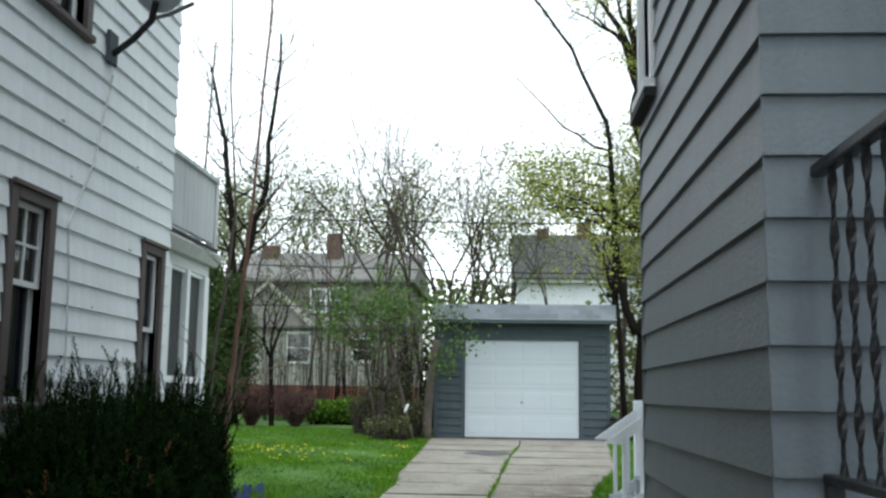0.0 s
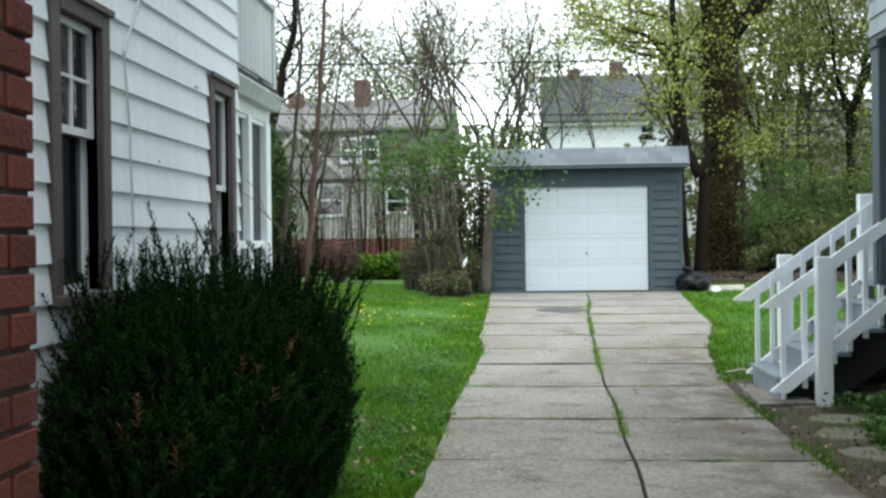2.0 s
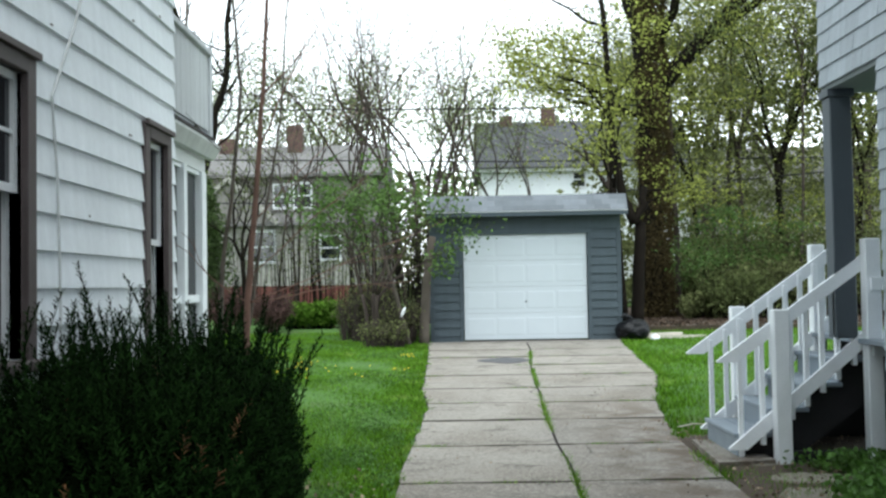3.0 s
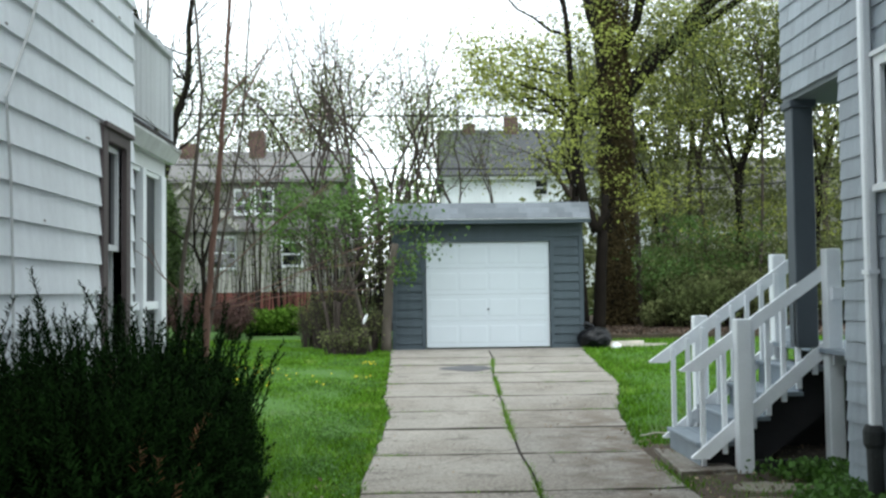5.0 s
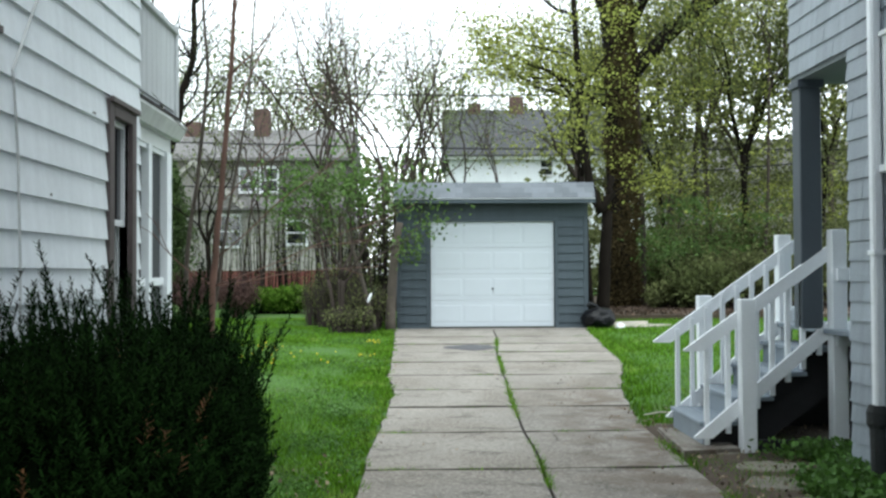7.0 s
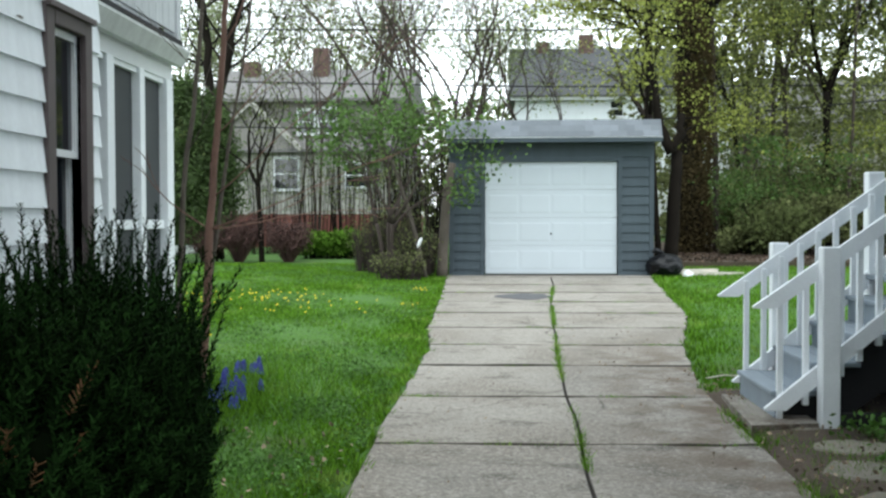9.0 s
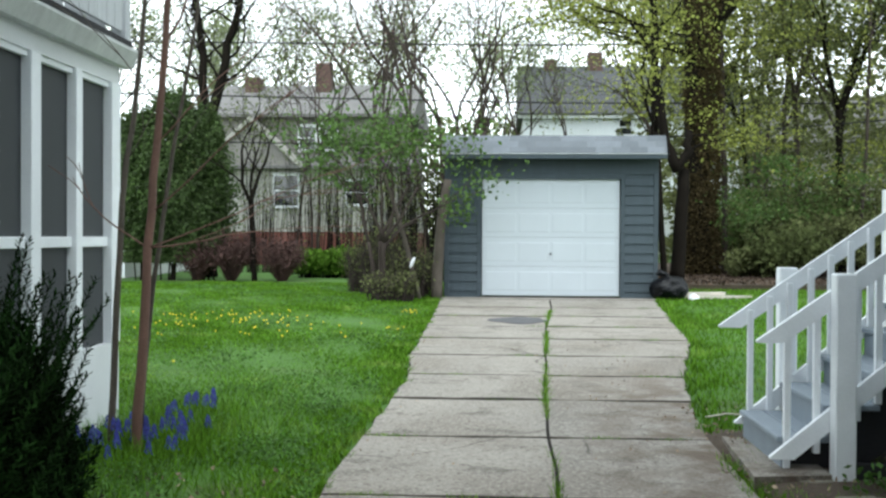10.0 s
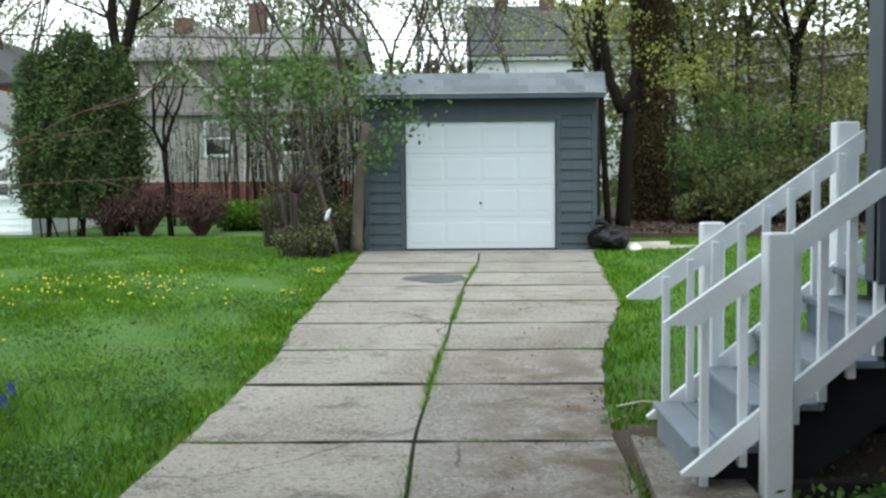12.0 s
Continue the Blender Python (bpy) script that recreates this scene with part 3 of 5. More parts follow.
def shingles(parent, y0, y1, z0, z1, step, holes):
    """Single shingles with open joints, each course staggered over the last."""
    rnd, z = random.Random(77), z0
    while z < z1 - 0.01:
        top, y = min(z + step, z1), y0 - rnd.uniform(0, 0.2)
        while y < y1:
            e = min(y + rnd.uniform(0.24, 0.36), y1)
            if y1 - e < 0.08:
                e = y1
            a, b = max(y, y0), e - (0.003 if e < y1 else 0)
            for h in holes:
                if h[2] < z + step / 2 < h[3] and a < h[1]:
                    a = h[1]
            lift = rnd.uniform(-0.002, 0.003)
            if b - a > 0.02:
                part("shingle", Shape().prism([(GX - 0.001, z + lift), (GX - 0.018 - lift, z + lift), (GX - 0.004, top), (GX - 0.001, top)], "y", a, b), M_SHINGLE_LIT, parent)
            y = e
        z += step


shingles(grey_house, 3.0, 3.84, -0.626, 2.64, 0.138, gap)
shingles(grey_house, 3.0, 4.93, 2.64, 4.344, 0.142, gap)

# ---- column ----
column = thing("porch_column", "square slate-grey porch column with a small cap under the overhang", "column")
CX, CY = 1.52, 4.75
part("shaft", box(CX, CX + 0.17, CY, CY + 0.17, 0.65, 2.54, 0.008), M_COLUMN, column)
part("cap", box(CX - 0.02, CX + 0.19, CY - 0.02, CY + 0.19, 2.54, 2.60, 0.006), M_COLUMN, column)

# ---- garage ----
garage = thing("garage", "small slate-grey garage with a shingled roof across the driveway", "garage")
GXL, GXR, GY = -1.885, 1.885, 17.0
door_hole = (-1.24, 1.24, -0.05, 2.12)
solid_wall("wall", "y", GY, GY + 0.15, GXL, GXR, -0.3, 2.6, [door_hole], M_GARAGE, garage)
part("wall", box(GXL, GXL + 0.15, GY + 0.15, 22, -0.3, 2.6), M_GARAGE, garage)
part("wall", box(GXR - 0.15, GXR, GY + 0.15, 22, -0.3, 2.6), M_GARAGE, garage)
part("wall", box(GXL, GXR, 22, 22.15, -0.3, 2.6), M_GARAGE, garage)
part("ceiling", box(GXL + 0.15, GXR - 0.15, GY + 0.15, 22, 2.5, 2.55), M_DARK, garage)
courses(garage, "siding_board", M_GARAGE, "y", GY, -1, [(GXL + 0.07, -1.30), (1.30, GXR - 0.07)], -0.06, 2.12, 0.172, proud=0.026)
for a, b in ((GXL - 0.012, GXL + 0.07), (GXR - 0.07, GXR + 0.012), (-1.31, -1.235), (1.235, 1.31)):
    part("trim_board", box(a, b, GY - 0.03, GY - 0.001, -0.1, 2.20, 0.004), M_GARAGE, garage)
part("frieze", box(GXL - 0.012, GXR + 0.012, GY - 0.028, GY - 0.001, 2.20, 2.58, 0.004), M_GARAGE, garage)
part("head_trim", box(-1.235, 1.235, GY - 0.03, GY - 0.001, 2.11, 2.20, 0.004), M_GARAGE, garage)
part("roof", Shape().prism([(16.72, 2.50), (16.72, 2.53), (16.90, 2.85), (17.5, 2.88), (22.5, 2.72), (22.5, 2.50)], "x", -1.93, 2.0), M_ROOF_FAR, garage)
part("fascia", box(-1.935, 2.005, 16.695, 16.72, 2.455, 2.535, 0.004), M_GARAGE, garage)
part("drip_edge", box(-1.937, 2.007, 16.685, 16.715, 2.536, 2.546, 0.002), M_GUTTER, garage)
rs = random.Random(41)
for r in range(3):
    y0, z0 = 16.70 + r * 0.062, 2.548 + r * 0.108
    x = -1.935 - (0.15 if r % 2 else 0)
    while x < 1.99:
        e = min(x + 0.30, 2.005)
        d = rs.uniform(0, 0.004)
        part("roof_shingle", Shape().prism([(y0 - d, z0), (y0 - 0.008 - d, z0 + 0.004), (y0 + 0.050, z0 + 0.114), (y0 + 0.064, z0 + 0.110)], "x", max(x, -1.935), e - 0.004), M_ROOF, garage)
        x = e if e < 2.0 else 3
gdoor = thing("garage_door", "closed white sectional garage door with shallow raised panels", "garage door")
for r in range(4):
    z0, z1 = 0.035 + r * 0.521, 0.035 + (r + 1) * 0.521 - 0.004
    section = part("door_section", Shape().box(-1.22, 1.22, GY + 0.02, GY + 0.06, z0, z1, 0.002), M_DOOR_WHITE, gdoor)
    for k in range(4):
        a = -1.22 + 0.055 + k * 0.592
        b = a + 0.555
        c0, c1 = z0 + 0.085, z1 - 0.085
        sec = Shape().add([(a, GY + 0.0205, c0), (b, GY + 0.0205, c0), (b, GY + 0.0205, c1), (a, GY + 0.0205, c1), (a + 0.025, GY + 0.0162, c0 + 0.02), (b - 0.025, GY + 0.0162, c0 + 0.02), (b - 0.025, GY + 0.0162, c1 - 0.02), (a + 0.025, GY + 0.0162, c1 - 0.02)],
                [(0, 1, 5, 4), (1, 2, 6, 5), (2, 3, 7, 6), (3, 0, 4, 7), (4, 5, 6, 7), (0, 3, 2, 1)])
        part("raised_panel", sec, M_DOOR_WHITE, section)
part("lock", Shape().tube([(0.0, GY + 0.02, 0.78), (0.0, GY - 0.01, 0.78)], 0.02, 10), M_IRON, gdoor)
part("weather_strip", box(-1.22, 1.22, GY + 0.02, GY + 0.05, -0.03, 0.02), M_DARK, gdoor)
part("floor", box(GXL + 0.15, GXR - 0.15, GY + 0.06, 22, -0.2, -0.04), M_CONCRETE, garage)


# ---- stairs ----
def build_stairs():
    st = thing("porch_stairs", "white-railed wooden porch steps with grey treads and dark open sides", "stairs")
    for i in range(4):
        x, z = 0.72 + i * 0.265, -0.075 + i * 0.19
        part("tread", box(x, x + 0.15, 4.80, 5.74, z - 0.035, z, 0.006), M_STEP, st)
        part("tread", box(x + 0.156, x + 0.325, 4.80, 5.74, z - 0.035, z, 0.006), M_STEP, st)
        part("riser", box(x + 0.025, x + 0.045, 4.805, 5.73, z - 0.19 if i else -0.36, z - 0.036), M_STEP, st)
    for y in (4.90, 5.26, 5.70):
        prof = [(0.77, -0.42), (0.77, -0.115)]
        for i in range(1, 4):
            prof += [(0.765 + i * 0.265, -0.115 + (i - 1) * 0.19), (0.765 + i * 0.265, -0.115 + i * 0.19)]
        prof += [(1.95, 0.455), (1.95, 0.25), (1.05, -0.42)]
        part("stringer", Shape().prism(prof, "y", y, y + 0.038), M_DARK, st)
    for near in (True, False):
        ly = 4.63 if near else 5.80
        for x, top in ((1.0, 0.885), (1.71, 1.42)):
            part("newel_post", box(x, x + 0.12, ly, ly + 0.108, ground_z(x, ly) - 0.08, top, 0.008), M_WHITE_WOOD, st)
        y0, y1 = (4.742, 4.78) if near else (5.757, 5.797)
        end = 1.80 if near else 1.84
        for name, xs, za, slope, h in (("handrail", 0.585, 0.49, 0.705, 0.118), ("bottom_rail", 0.665 if near else 0.695, -0.185 if near else -0.165, 0.835, 0.128)):
            run = (end - xs) * slope
            cut = (h - 0.012) / slope
            part(name, Shape().prism([(xs, za), (xs + 0.004, za - 0.012), (xs + cut, za - 0.014), (end, za + run - h), (end, za + run)], "y", y0, y1), M_WHITE_WOOD, st)
        for x in ((0.755, 0.925, 1.155, 1.275, 1.40, 1.52, 1.65) if near else (0.77, 0.90, 1.03, 1.17, 1.30, 1.43, 1.56, 1.69)):
            zt = 0.49 + (x - 0.585) * 0.705
            low = -0.185 + (x - 0.665) * 0.835 - 0.20
            b0, b1 = (y1 + 0.001, y1 + 0.039) if near else (y0 - 0.039, y0 - 0.001)
            part("baluster", box(x, x + 0.038, b0, b1, max(low, ground_z(0, 5) + 0.02), zt - 0.02, 0.003), M_WHITE_WOOD, st)
    return st


stairs = build_stairs()
stoop = thing("porch_stoop", "grey-painted porch landing on dark framing behind the steps", "porch")
part("deck", box(1.68, 3.6, 4.0, 5.9, 0.61, 0.65, 0.006), M_STEP, stoop)
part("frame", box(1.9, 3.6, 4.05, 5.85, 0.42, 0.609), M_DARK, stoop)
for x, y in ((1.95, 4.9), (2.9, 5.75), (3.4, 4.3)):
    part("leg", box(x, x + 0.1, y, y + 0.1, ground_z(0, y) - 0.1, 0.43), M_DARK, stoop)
# Added dark sheet closing the view under the steps, where only shade lies.
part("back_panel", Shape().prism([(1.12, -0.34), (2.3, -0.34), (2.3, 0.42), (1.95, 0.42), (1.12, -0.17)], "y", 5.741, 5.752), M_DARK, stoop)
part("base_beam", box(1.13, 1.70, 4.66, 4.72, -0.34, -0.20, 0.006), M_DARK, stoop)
part("rail", box(1.74, 2.05, 4.60, 4.64, 1.02, 1.12, 0.004), M_WHITE_WOOD, stoop)
part("rail", box(1.74, 2.05, 4.60, 4.64, 0.52, 0.60, 0.004), M_WHITE_WOOD, stoop)

# ---- plant tools ----
def bulk_mesh(name, verts, faces):
    me = bpy.data.meshes.new(name)
    n, k = faces.shape
    me.vertices.add(len(verts))
    me.vertices.foreach_set("co", np.asarray(verts, dtype=np.float32).ravel())
    me.loops.add(n * k)
    me.loops.foreach_set("vertex_index", faces.astype(np.int32).ravel())
    me.polygons.add(n)
    me.polygons.foreach_set("loop_start", np.arange(0, n * k, k, dtype=np.int32))
    me.update(calc_edges=True)
    return me


def leaves(name, centres, size, rng, long=1.5):
    """Small folded leaves, each a pair of faces turned its own way, round the given centres."""
    c = np.asarray(centres, dtype=float)
    n = len(c)
    a = rng.normal(size=(n, 3))
    a /= np.linalg.norm(a, axis=1)[:, None]
    b = np.cross(a, rng.normal(size=(n, 3)))
    b /= np.linalg.norm(b, axis=1)[:, None]
    s = (size * rng.uniform(0.6, 1.4, n))[:, None]
    v = np.stack([c - a * s * long / 2, c + b * s / 2, c + a * s * long / 2, c - b * s / 2], axis=1).reshape(-1, 3)
    f = np.arange(4 * n).reshape(-1, 4)
    return bulk_mesh(name, v, f)


def limb(shape, rnd, p, d, length, r0, r1, wander=0.18, up=0.05, steps=6, sides=6):
    pts, rad = [Vector(p)], [r0]
    d = Vector(d).normalized()
    for i in range(steps):
        d = (d + Vector((rnd.gauss(0, wander), rnd.gauss(0, wander), rnd.gauss(0, wander * 0.6) + up))).normalized()
        pts.append(pts[-1] + d * length / steps)
        rad.append(r0 + (r1 - r0) * (i + 1) / steps)
    shape.tube(pts, rad, sides)
    return pts, rad


def fork(shape, rnd, p, d, length, r, depth, tips, kids=3, spread=0.6, up=0.05, shrink=0.68, wander=0.14):
    sides = 7 if depth >= 3 else (5 if depth == 2 else 3)
    pts, rad = limb(shape, rnd, p, d, length, r, r * 0.55, wander, up, 6 if depth > 1 else 4, sides)
    if depth <= 0:
        tips.extend(pts[1:])
        return
    if depth == 1:
        tips.extend(pts[2:])
    main = (pts[-1] - pts[-2]).normalized()
    for k in range(kids):
        at = len(pts) - 1 if k == 0 else rnd.randint(len(pts) // 3, len(pts) - 1)
        side = Vector((rnd.gauss(0, 1), rnd.gauss(0, 1), rnd.gauss(0, 0.5)))
        side = (side - main * side.dot(main)).normalized()
        q = spread * rnd.uniform(0.3, 0.6) if k == 0 else spread * rnd.uniform(0.7, 1.3)
        fork(shape, rnd, pts[at], (main + side * q).normalized(), length * shrink * rnd.uniform(0.8, 1.15), max(rad[at] * (0.85 if k == 0 else 0.6), 0.004), depth - 1, tips, kids, spread, up, shrink, wander)


def tree(label, x, y, height, r, seed, leaf, leaf_size, per_tip, bark, depth=4, kids=3, spread=0.6, lean=(0, 0), scatter=0.25, trunk=0.35, stems=1, up=0.06, category="tree", name="tree", group="", shrink=0.68, extra=None, wander=0.14):
    rnd, rng = random.Random(seed), np.random.default_rng(seed)
    t = thing(name, label, category, group=group)
    s, tips = Shape(), []
    z = ground_z(x, y) - 0.1
    for k in range(stems):
        a = rnd.uniform(0, 6.28)
        off = 0.0 if stems == 1 else 0.12
        d = (lean[0] + (rnd.gauss(0, 0.12) if stems > 1 else 0), lean[1] + (rnd.gauss(0, 0.10) if stems > 1 else 0), 1)
        p = (x + off * math.cos(a), y + off * math.sin(a), z)
        pts, rad = limb(s, rnd, p, d, height * trunk, r, r * 0.8, 0.035, 0.03, 6, 9)
        main = (pts[-1] - pts[-2]).normalized()
        for j in range(kids):
            ang = rnd.uniform(0, 6.28)
            side = Vector((math.cos(ang), math.sin(ang), 0))
            fork(s, rnd, pts[-1] if j < 2 else pts[-2], (main + side * spread * rnd.uniform(0.25, 0.75)).normalized(), height * (1 - trunk) * 0.40, r * 0.68, depth - 1, tips, kids, spread, up, shrink, wander)
    if extra:
        extra(s, rnd, tips)
    part("trunk", s, bark, t, smooth=True)
    if per_tip:
        c = np.array([tuple(q) for q in tips])
        c = np.repeat(c, per_tip, axis=0)
        c += rng.normal(scale=scatter, size=c.shape)
        part("crown", leaves("crown", c, leaf_size, rng), leaf, t)
    return t


def brush(name, label, category, x0, x1, y0, y1, h, count, leaf, bark, seed, leaf_n=10, leaf_size=0.05, group="", lift=0.0, narrow=0.35):
    """A bush of many wiry stems that rise from a small foot and carry small leaves."""
    rnd, rng = random.Random(seed), np.random.default_rng(seed)
    t = thing(name, label, category, group=group)
    s, pts_all = Shape(), []
    cx, cy = (x0 + x1) / 2, (y0 + y1) / 2
    for i in range(count):
        gx, gy = rnd.uniform(x0, x1), rnd.uniform(y0, y1)
        px, py = cx + (gx - cx) * narrow, cy + (gy - cy) * narrow
        z = ground_z(px, py) - 0.04
        hh = h * rnd.uniform(0.6, 1.05)
        q = [(px, py, z), ((px + gx) / 2 + rnd.gauss(0, 0.03), (py + gy) / 2 + rnd.gauss(0, 0.03), z + hh * 0.5), (gx, gy, z + hh * 0.85), (gx + rnd.gauss(0, 0.08), gy + rnd.gauss(0, 0.08), z + hh)]
        s.tube(q, [0.012, 0.008, 0.005, 0.002], 3)
        for k in range(3):
            a, b = Vector(q[1]), Vector(q[3])
            m = a + (b - a) * rnd.random()
            e = m + Vector((rnd.gauss(0, 0.16), rnd.gauss(0, 0.16), rnd.uniform(0.02, 0.2))) * h * 0.5
            s.tube([m, (m + e) / 2 + Vector((0, 0, 0.02)), e], [0.004, 0.003, 0.001], 3)
            pts_all.extend([tuple(m), tuple(e), tuple((m + e) / 2)])
    part("stem_mass", s, bark, t, kind="stuff")
    c = np.repeat(np.array(pts_all), leaf_n, axis=0)
    c += rng.normal(scale=0.09 * h, size=c.shape)
    c = c[c[:, 2] > -0.4 + lift]
    part("foliage", leaves("leaves", c, leaf_size, rng), leaf, t, kind="stuff")
    return t


# ---- yew bush by the wall ----
def build_yew(cx, cy, rx, ry, h, seed):
    rnd, rng = random.Random(seed), np.random.default_rng(seed)
    t = thing("yew_bush", "large dark green yew bush with ragged shoots by the wall", "bush")
    z0 = ground_z(cx, cy)
    # Near-black solid stands in for the shade deep inside the bush.
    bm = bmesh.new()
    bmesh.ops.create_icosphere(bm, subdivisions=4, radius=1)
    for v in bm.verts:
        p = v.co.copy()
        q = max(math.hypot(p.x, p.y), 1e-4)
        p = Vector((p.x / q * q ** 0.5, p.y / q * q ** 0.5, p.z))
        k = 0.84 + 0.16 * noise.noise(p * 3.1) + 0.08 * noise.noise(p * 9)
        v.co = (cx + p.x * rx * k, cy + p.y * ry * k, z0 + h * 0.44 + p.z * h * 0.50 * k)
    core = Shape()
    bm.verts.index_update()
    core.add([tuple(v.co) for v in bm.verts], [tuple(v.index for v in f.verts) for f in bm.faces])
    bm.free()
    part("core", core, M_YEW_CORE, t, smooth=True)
    V, dead, stems = [], [], Shape()
    for i in range(7200):
        u, w = rnd.uniform(0, 6.283), rnd.uniform(-0.85, 1)
        q = max(0, 1 - w * w) ** 0.27
        base = Vector((math.cos(u) * q, math.sin(u) * q, w))
        k = rnd.uniform(0.78, 1.0)
        p = Vector((cx + base.x * rx * k, cy + base.y * ry * k, z0 + h * 0.46 + base.z * h * 0.50 * k))
        tall = w > 0.4 and rnd.random() < 0.12
        L = rnd.uniform(0.22, 0.46) if tall else rnd.uniform(0.07, 0.16)
        d = Vector((base.x * 0.5, base.y * 0.5, 0.9 + max(w, 0) * 0.8)) + Vector((rnd.gauss(0, 0.16), rnd.gauss(0, 0.16), 0))
        d.normalize()
        n = int(L / 0.0062)
        is_dead = not tall and rnd.random() < (0.07 if (p - Vector((-2.30, 0.42, 0.50))).length < 0.22 or (p - Vector((-2.60, 0.05, 0.30))).length < 0.16 or (p - Vector((-2.16, 0.75, 0.45))).length < 0.2 else 0.002)
        bend = Vector((rnd.gauss(0, 0.12), rnd.gauss(0, 0.12), 0))
        if tall:
            stems.tube([p, p + d * L * 0.5 + bend * L * 0.25, p + d * L * 0.94 + bend * L * 0.9], [0.004, 0.003, 0.001], 3)
        side = d.cross(Vector((rnd.gauss(0, 1), rnd.gauss(0, 1), 0.1))).normalized()
        other = d.cross(side)
        for j in range(n):
            a = j * 2.4 + rnd.random()
            f = j / n
            r = side * math.cos(a) + other * math.sin(a)
            s = p + d * (L * f) + bend * (L * f * f)
            e = s + (r * (1.0 - 0.45 * f) + d * 0.55) * rnd.uniform(0.024, 0.036)
            wv = (d.cross(r)) * 0.0042
            (dead if is_dead else V).extend([s - wv, s + wv, e + wv * 0.6, e - wv * 0.6])
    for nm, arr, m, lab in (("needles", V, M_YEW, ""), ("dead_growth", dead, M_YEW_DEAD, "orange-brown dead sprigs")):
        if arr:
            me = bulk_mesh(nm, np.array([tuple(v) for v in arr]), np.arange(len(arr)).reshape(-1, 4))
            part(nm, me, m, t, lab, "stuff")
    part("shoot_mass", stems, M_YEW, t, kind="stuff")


build_yew(-2.77, 1.28, 0.585, 1.32, 1.26, 5)


# ---- saplings at the corner of the porch ----
def sapling(keys, r, seed, label, material, low=()):
    """A bare stem through a few key points, forking at the top, with low side branches (height share, direction, length)."""
    rnd = random.Random(seed)
    t = thing("sapling", label, "tree", group="saplings by the porch")
    s, b, tips = Shape(), Shape(), []
    pts = []
    for a, c in zip(keys[:-1], keys[1:]):
        for q in range(3):
            w = Vector(a).lerp(Vector(c), q / 3)
            pts.append(w + Vector((rnd.gauss(0, 0.006), rnd.gauss(0, 0.006), 0)))
    pts.append(Vector(keys[-1]))
    n = len(pts)
    rad = [r * (1 - 0.72 * i / n) for i in range(n)]
    s.tube(pts, rad, 8)
    part("stem", s, material, t, smooth=True)
    for i in range(n * 3 // 5, n, 2):
        d = Vector((rnd.gauss(0, 1), rnd.gauss(0, 0.6), rnd.uniform(0.7, 1.6))).normalized()
        fork(b, rnd, pts[i], d, rnd.uniform(0.4, 0.8), rad[i] * 0.5, 1, tips, 2, 0.6, 0.06)
    for share, d, ln in low:
        i = int(share * n)
        fork(b, rnd, pts[i], d, ln, rad[i] * 0.24, 2, tips, 2, 0.45, 0.02, 0.5, 0.10)
    part("branching", b, material, t, smooth=True, kind="stuff")
    return t


sapling([(-3.19, 5.07, -0.36), (-3.18, 5.07, -0.05), (-3.13, 5.07, 0.78), (-3.09, 5.07, 1.45), (-3.03, 5.07, 2.1), (-2.98, 5.07, 2.7), (-2.95, 5.1, 3.4), (-2.84, 5.1, 5.4)], 0.036, 1, "slender reddish bare sapling in the lawn by the porch", M_BARK_RED,
        [(0.33, (0.9, -0.2, 0.35), 1.0), (0.36, (0.9, 0.1, 0.12), 0.75), (0.37, (0.85, -0.3, 0.55), 1.05), (0.34, (-0.6, -0.1, 0.5), 0.5), (0.46, (0.7, 0.2, 0.7), 0.8)])
sapling([(-3.46, 5.3, -0.36), (-3.42, 5.3, 0.25), (-3.37, 5.3, 1.3), (-3.27, 5.3, 2.1), (-3.20, 5.3, 2.8), (-3.27, 5.3, 3.6), (-3.35, 5.3, 5.2)], 0.025, 2, "thin greyish bare sapling in the lawn by the porch", M_BARK_PALE, [(0.4, (0.8, -0.2, 0.6), 0.7)])
sapling([(-3.26, 5.3, -0.36), (-3.2, 5.3, 0.55), (-3.10, 5.3, 1.22), (-2.99, 5.3, 1.83), (-2.88, 5.3, 2.5), (-2.80, 5.3, 3.6)], 0.020, 3, "thin greyish bare sapling in the lawn by the porch", M_BARK_PALE, [(0.5, (0.7, 0.2, 0.9), 0.6)])
sapling([(-4.47, 7.6, -0.3), (-4.42, 7.6, 1.2), (-4.30, 7.6, 3.0), (-4.2, 7.6, 5.5)], 0.030, 4, "pale bare sapling leaning beside the screened porch", M_BARK_PALE)

# ---- trees on the left ----
def twin(s, rnd, tips):
    for keys, r in (([(-8.2, 24, 3.9), (-8.45, 24, 5.5), (-8.7, 24, 8.3), (-9.25, 24, 10.6)], 0.13), ([(-8.2, 24, 3.9), (-7.8, 24, 5.4), (-7.45, 24, 6.8), (-7.3, 24, 9.0), (-7.15, 24, 11.6)], 0.135)):
        pts = [Vector(a).lerp(Vector(b), q / 3) + Vector((rnd.gauss(0, 0.03), 0, 0)) for a, b in zip(keys[:-1], keys[1:]) for q in range(3)] + [Vector(keys[-1])]
        rad = [r * (1 - 0.8 * i / len(pts)) for i in range(len(pts))]
        s.tube(pts, rad, 8)
        for i in range(2, len(pts)):
            for q in range(2):
                d = Vector((rnd.choice((-1, 1)) * rnd.uniform(0.4, 1), rnd.gauss(0, 0.4), rnd.uniform(0.3, 1.1))).normalized()
                fork(s, rnd, pts[i], d, rnd.uniform(0.9, 1.7), rad[i] * 0.35, 2, tips, 3, 0.6, 0.08, 0.7, 0.2)


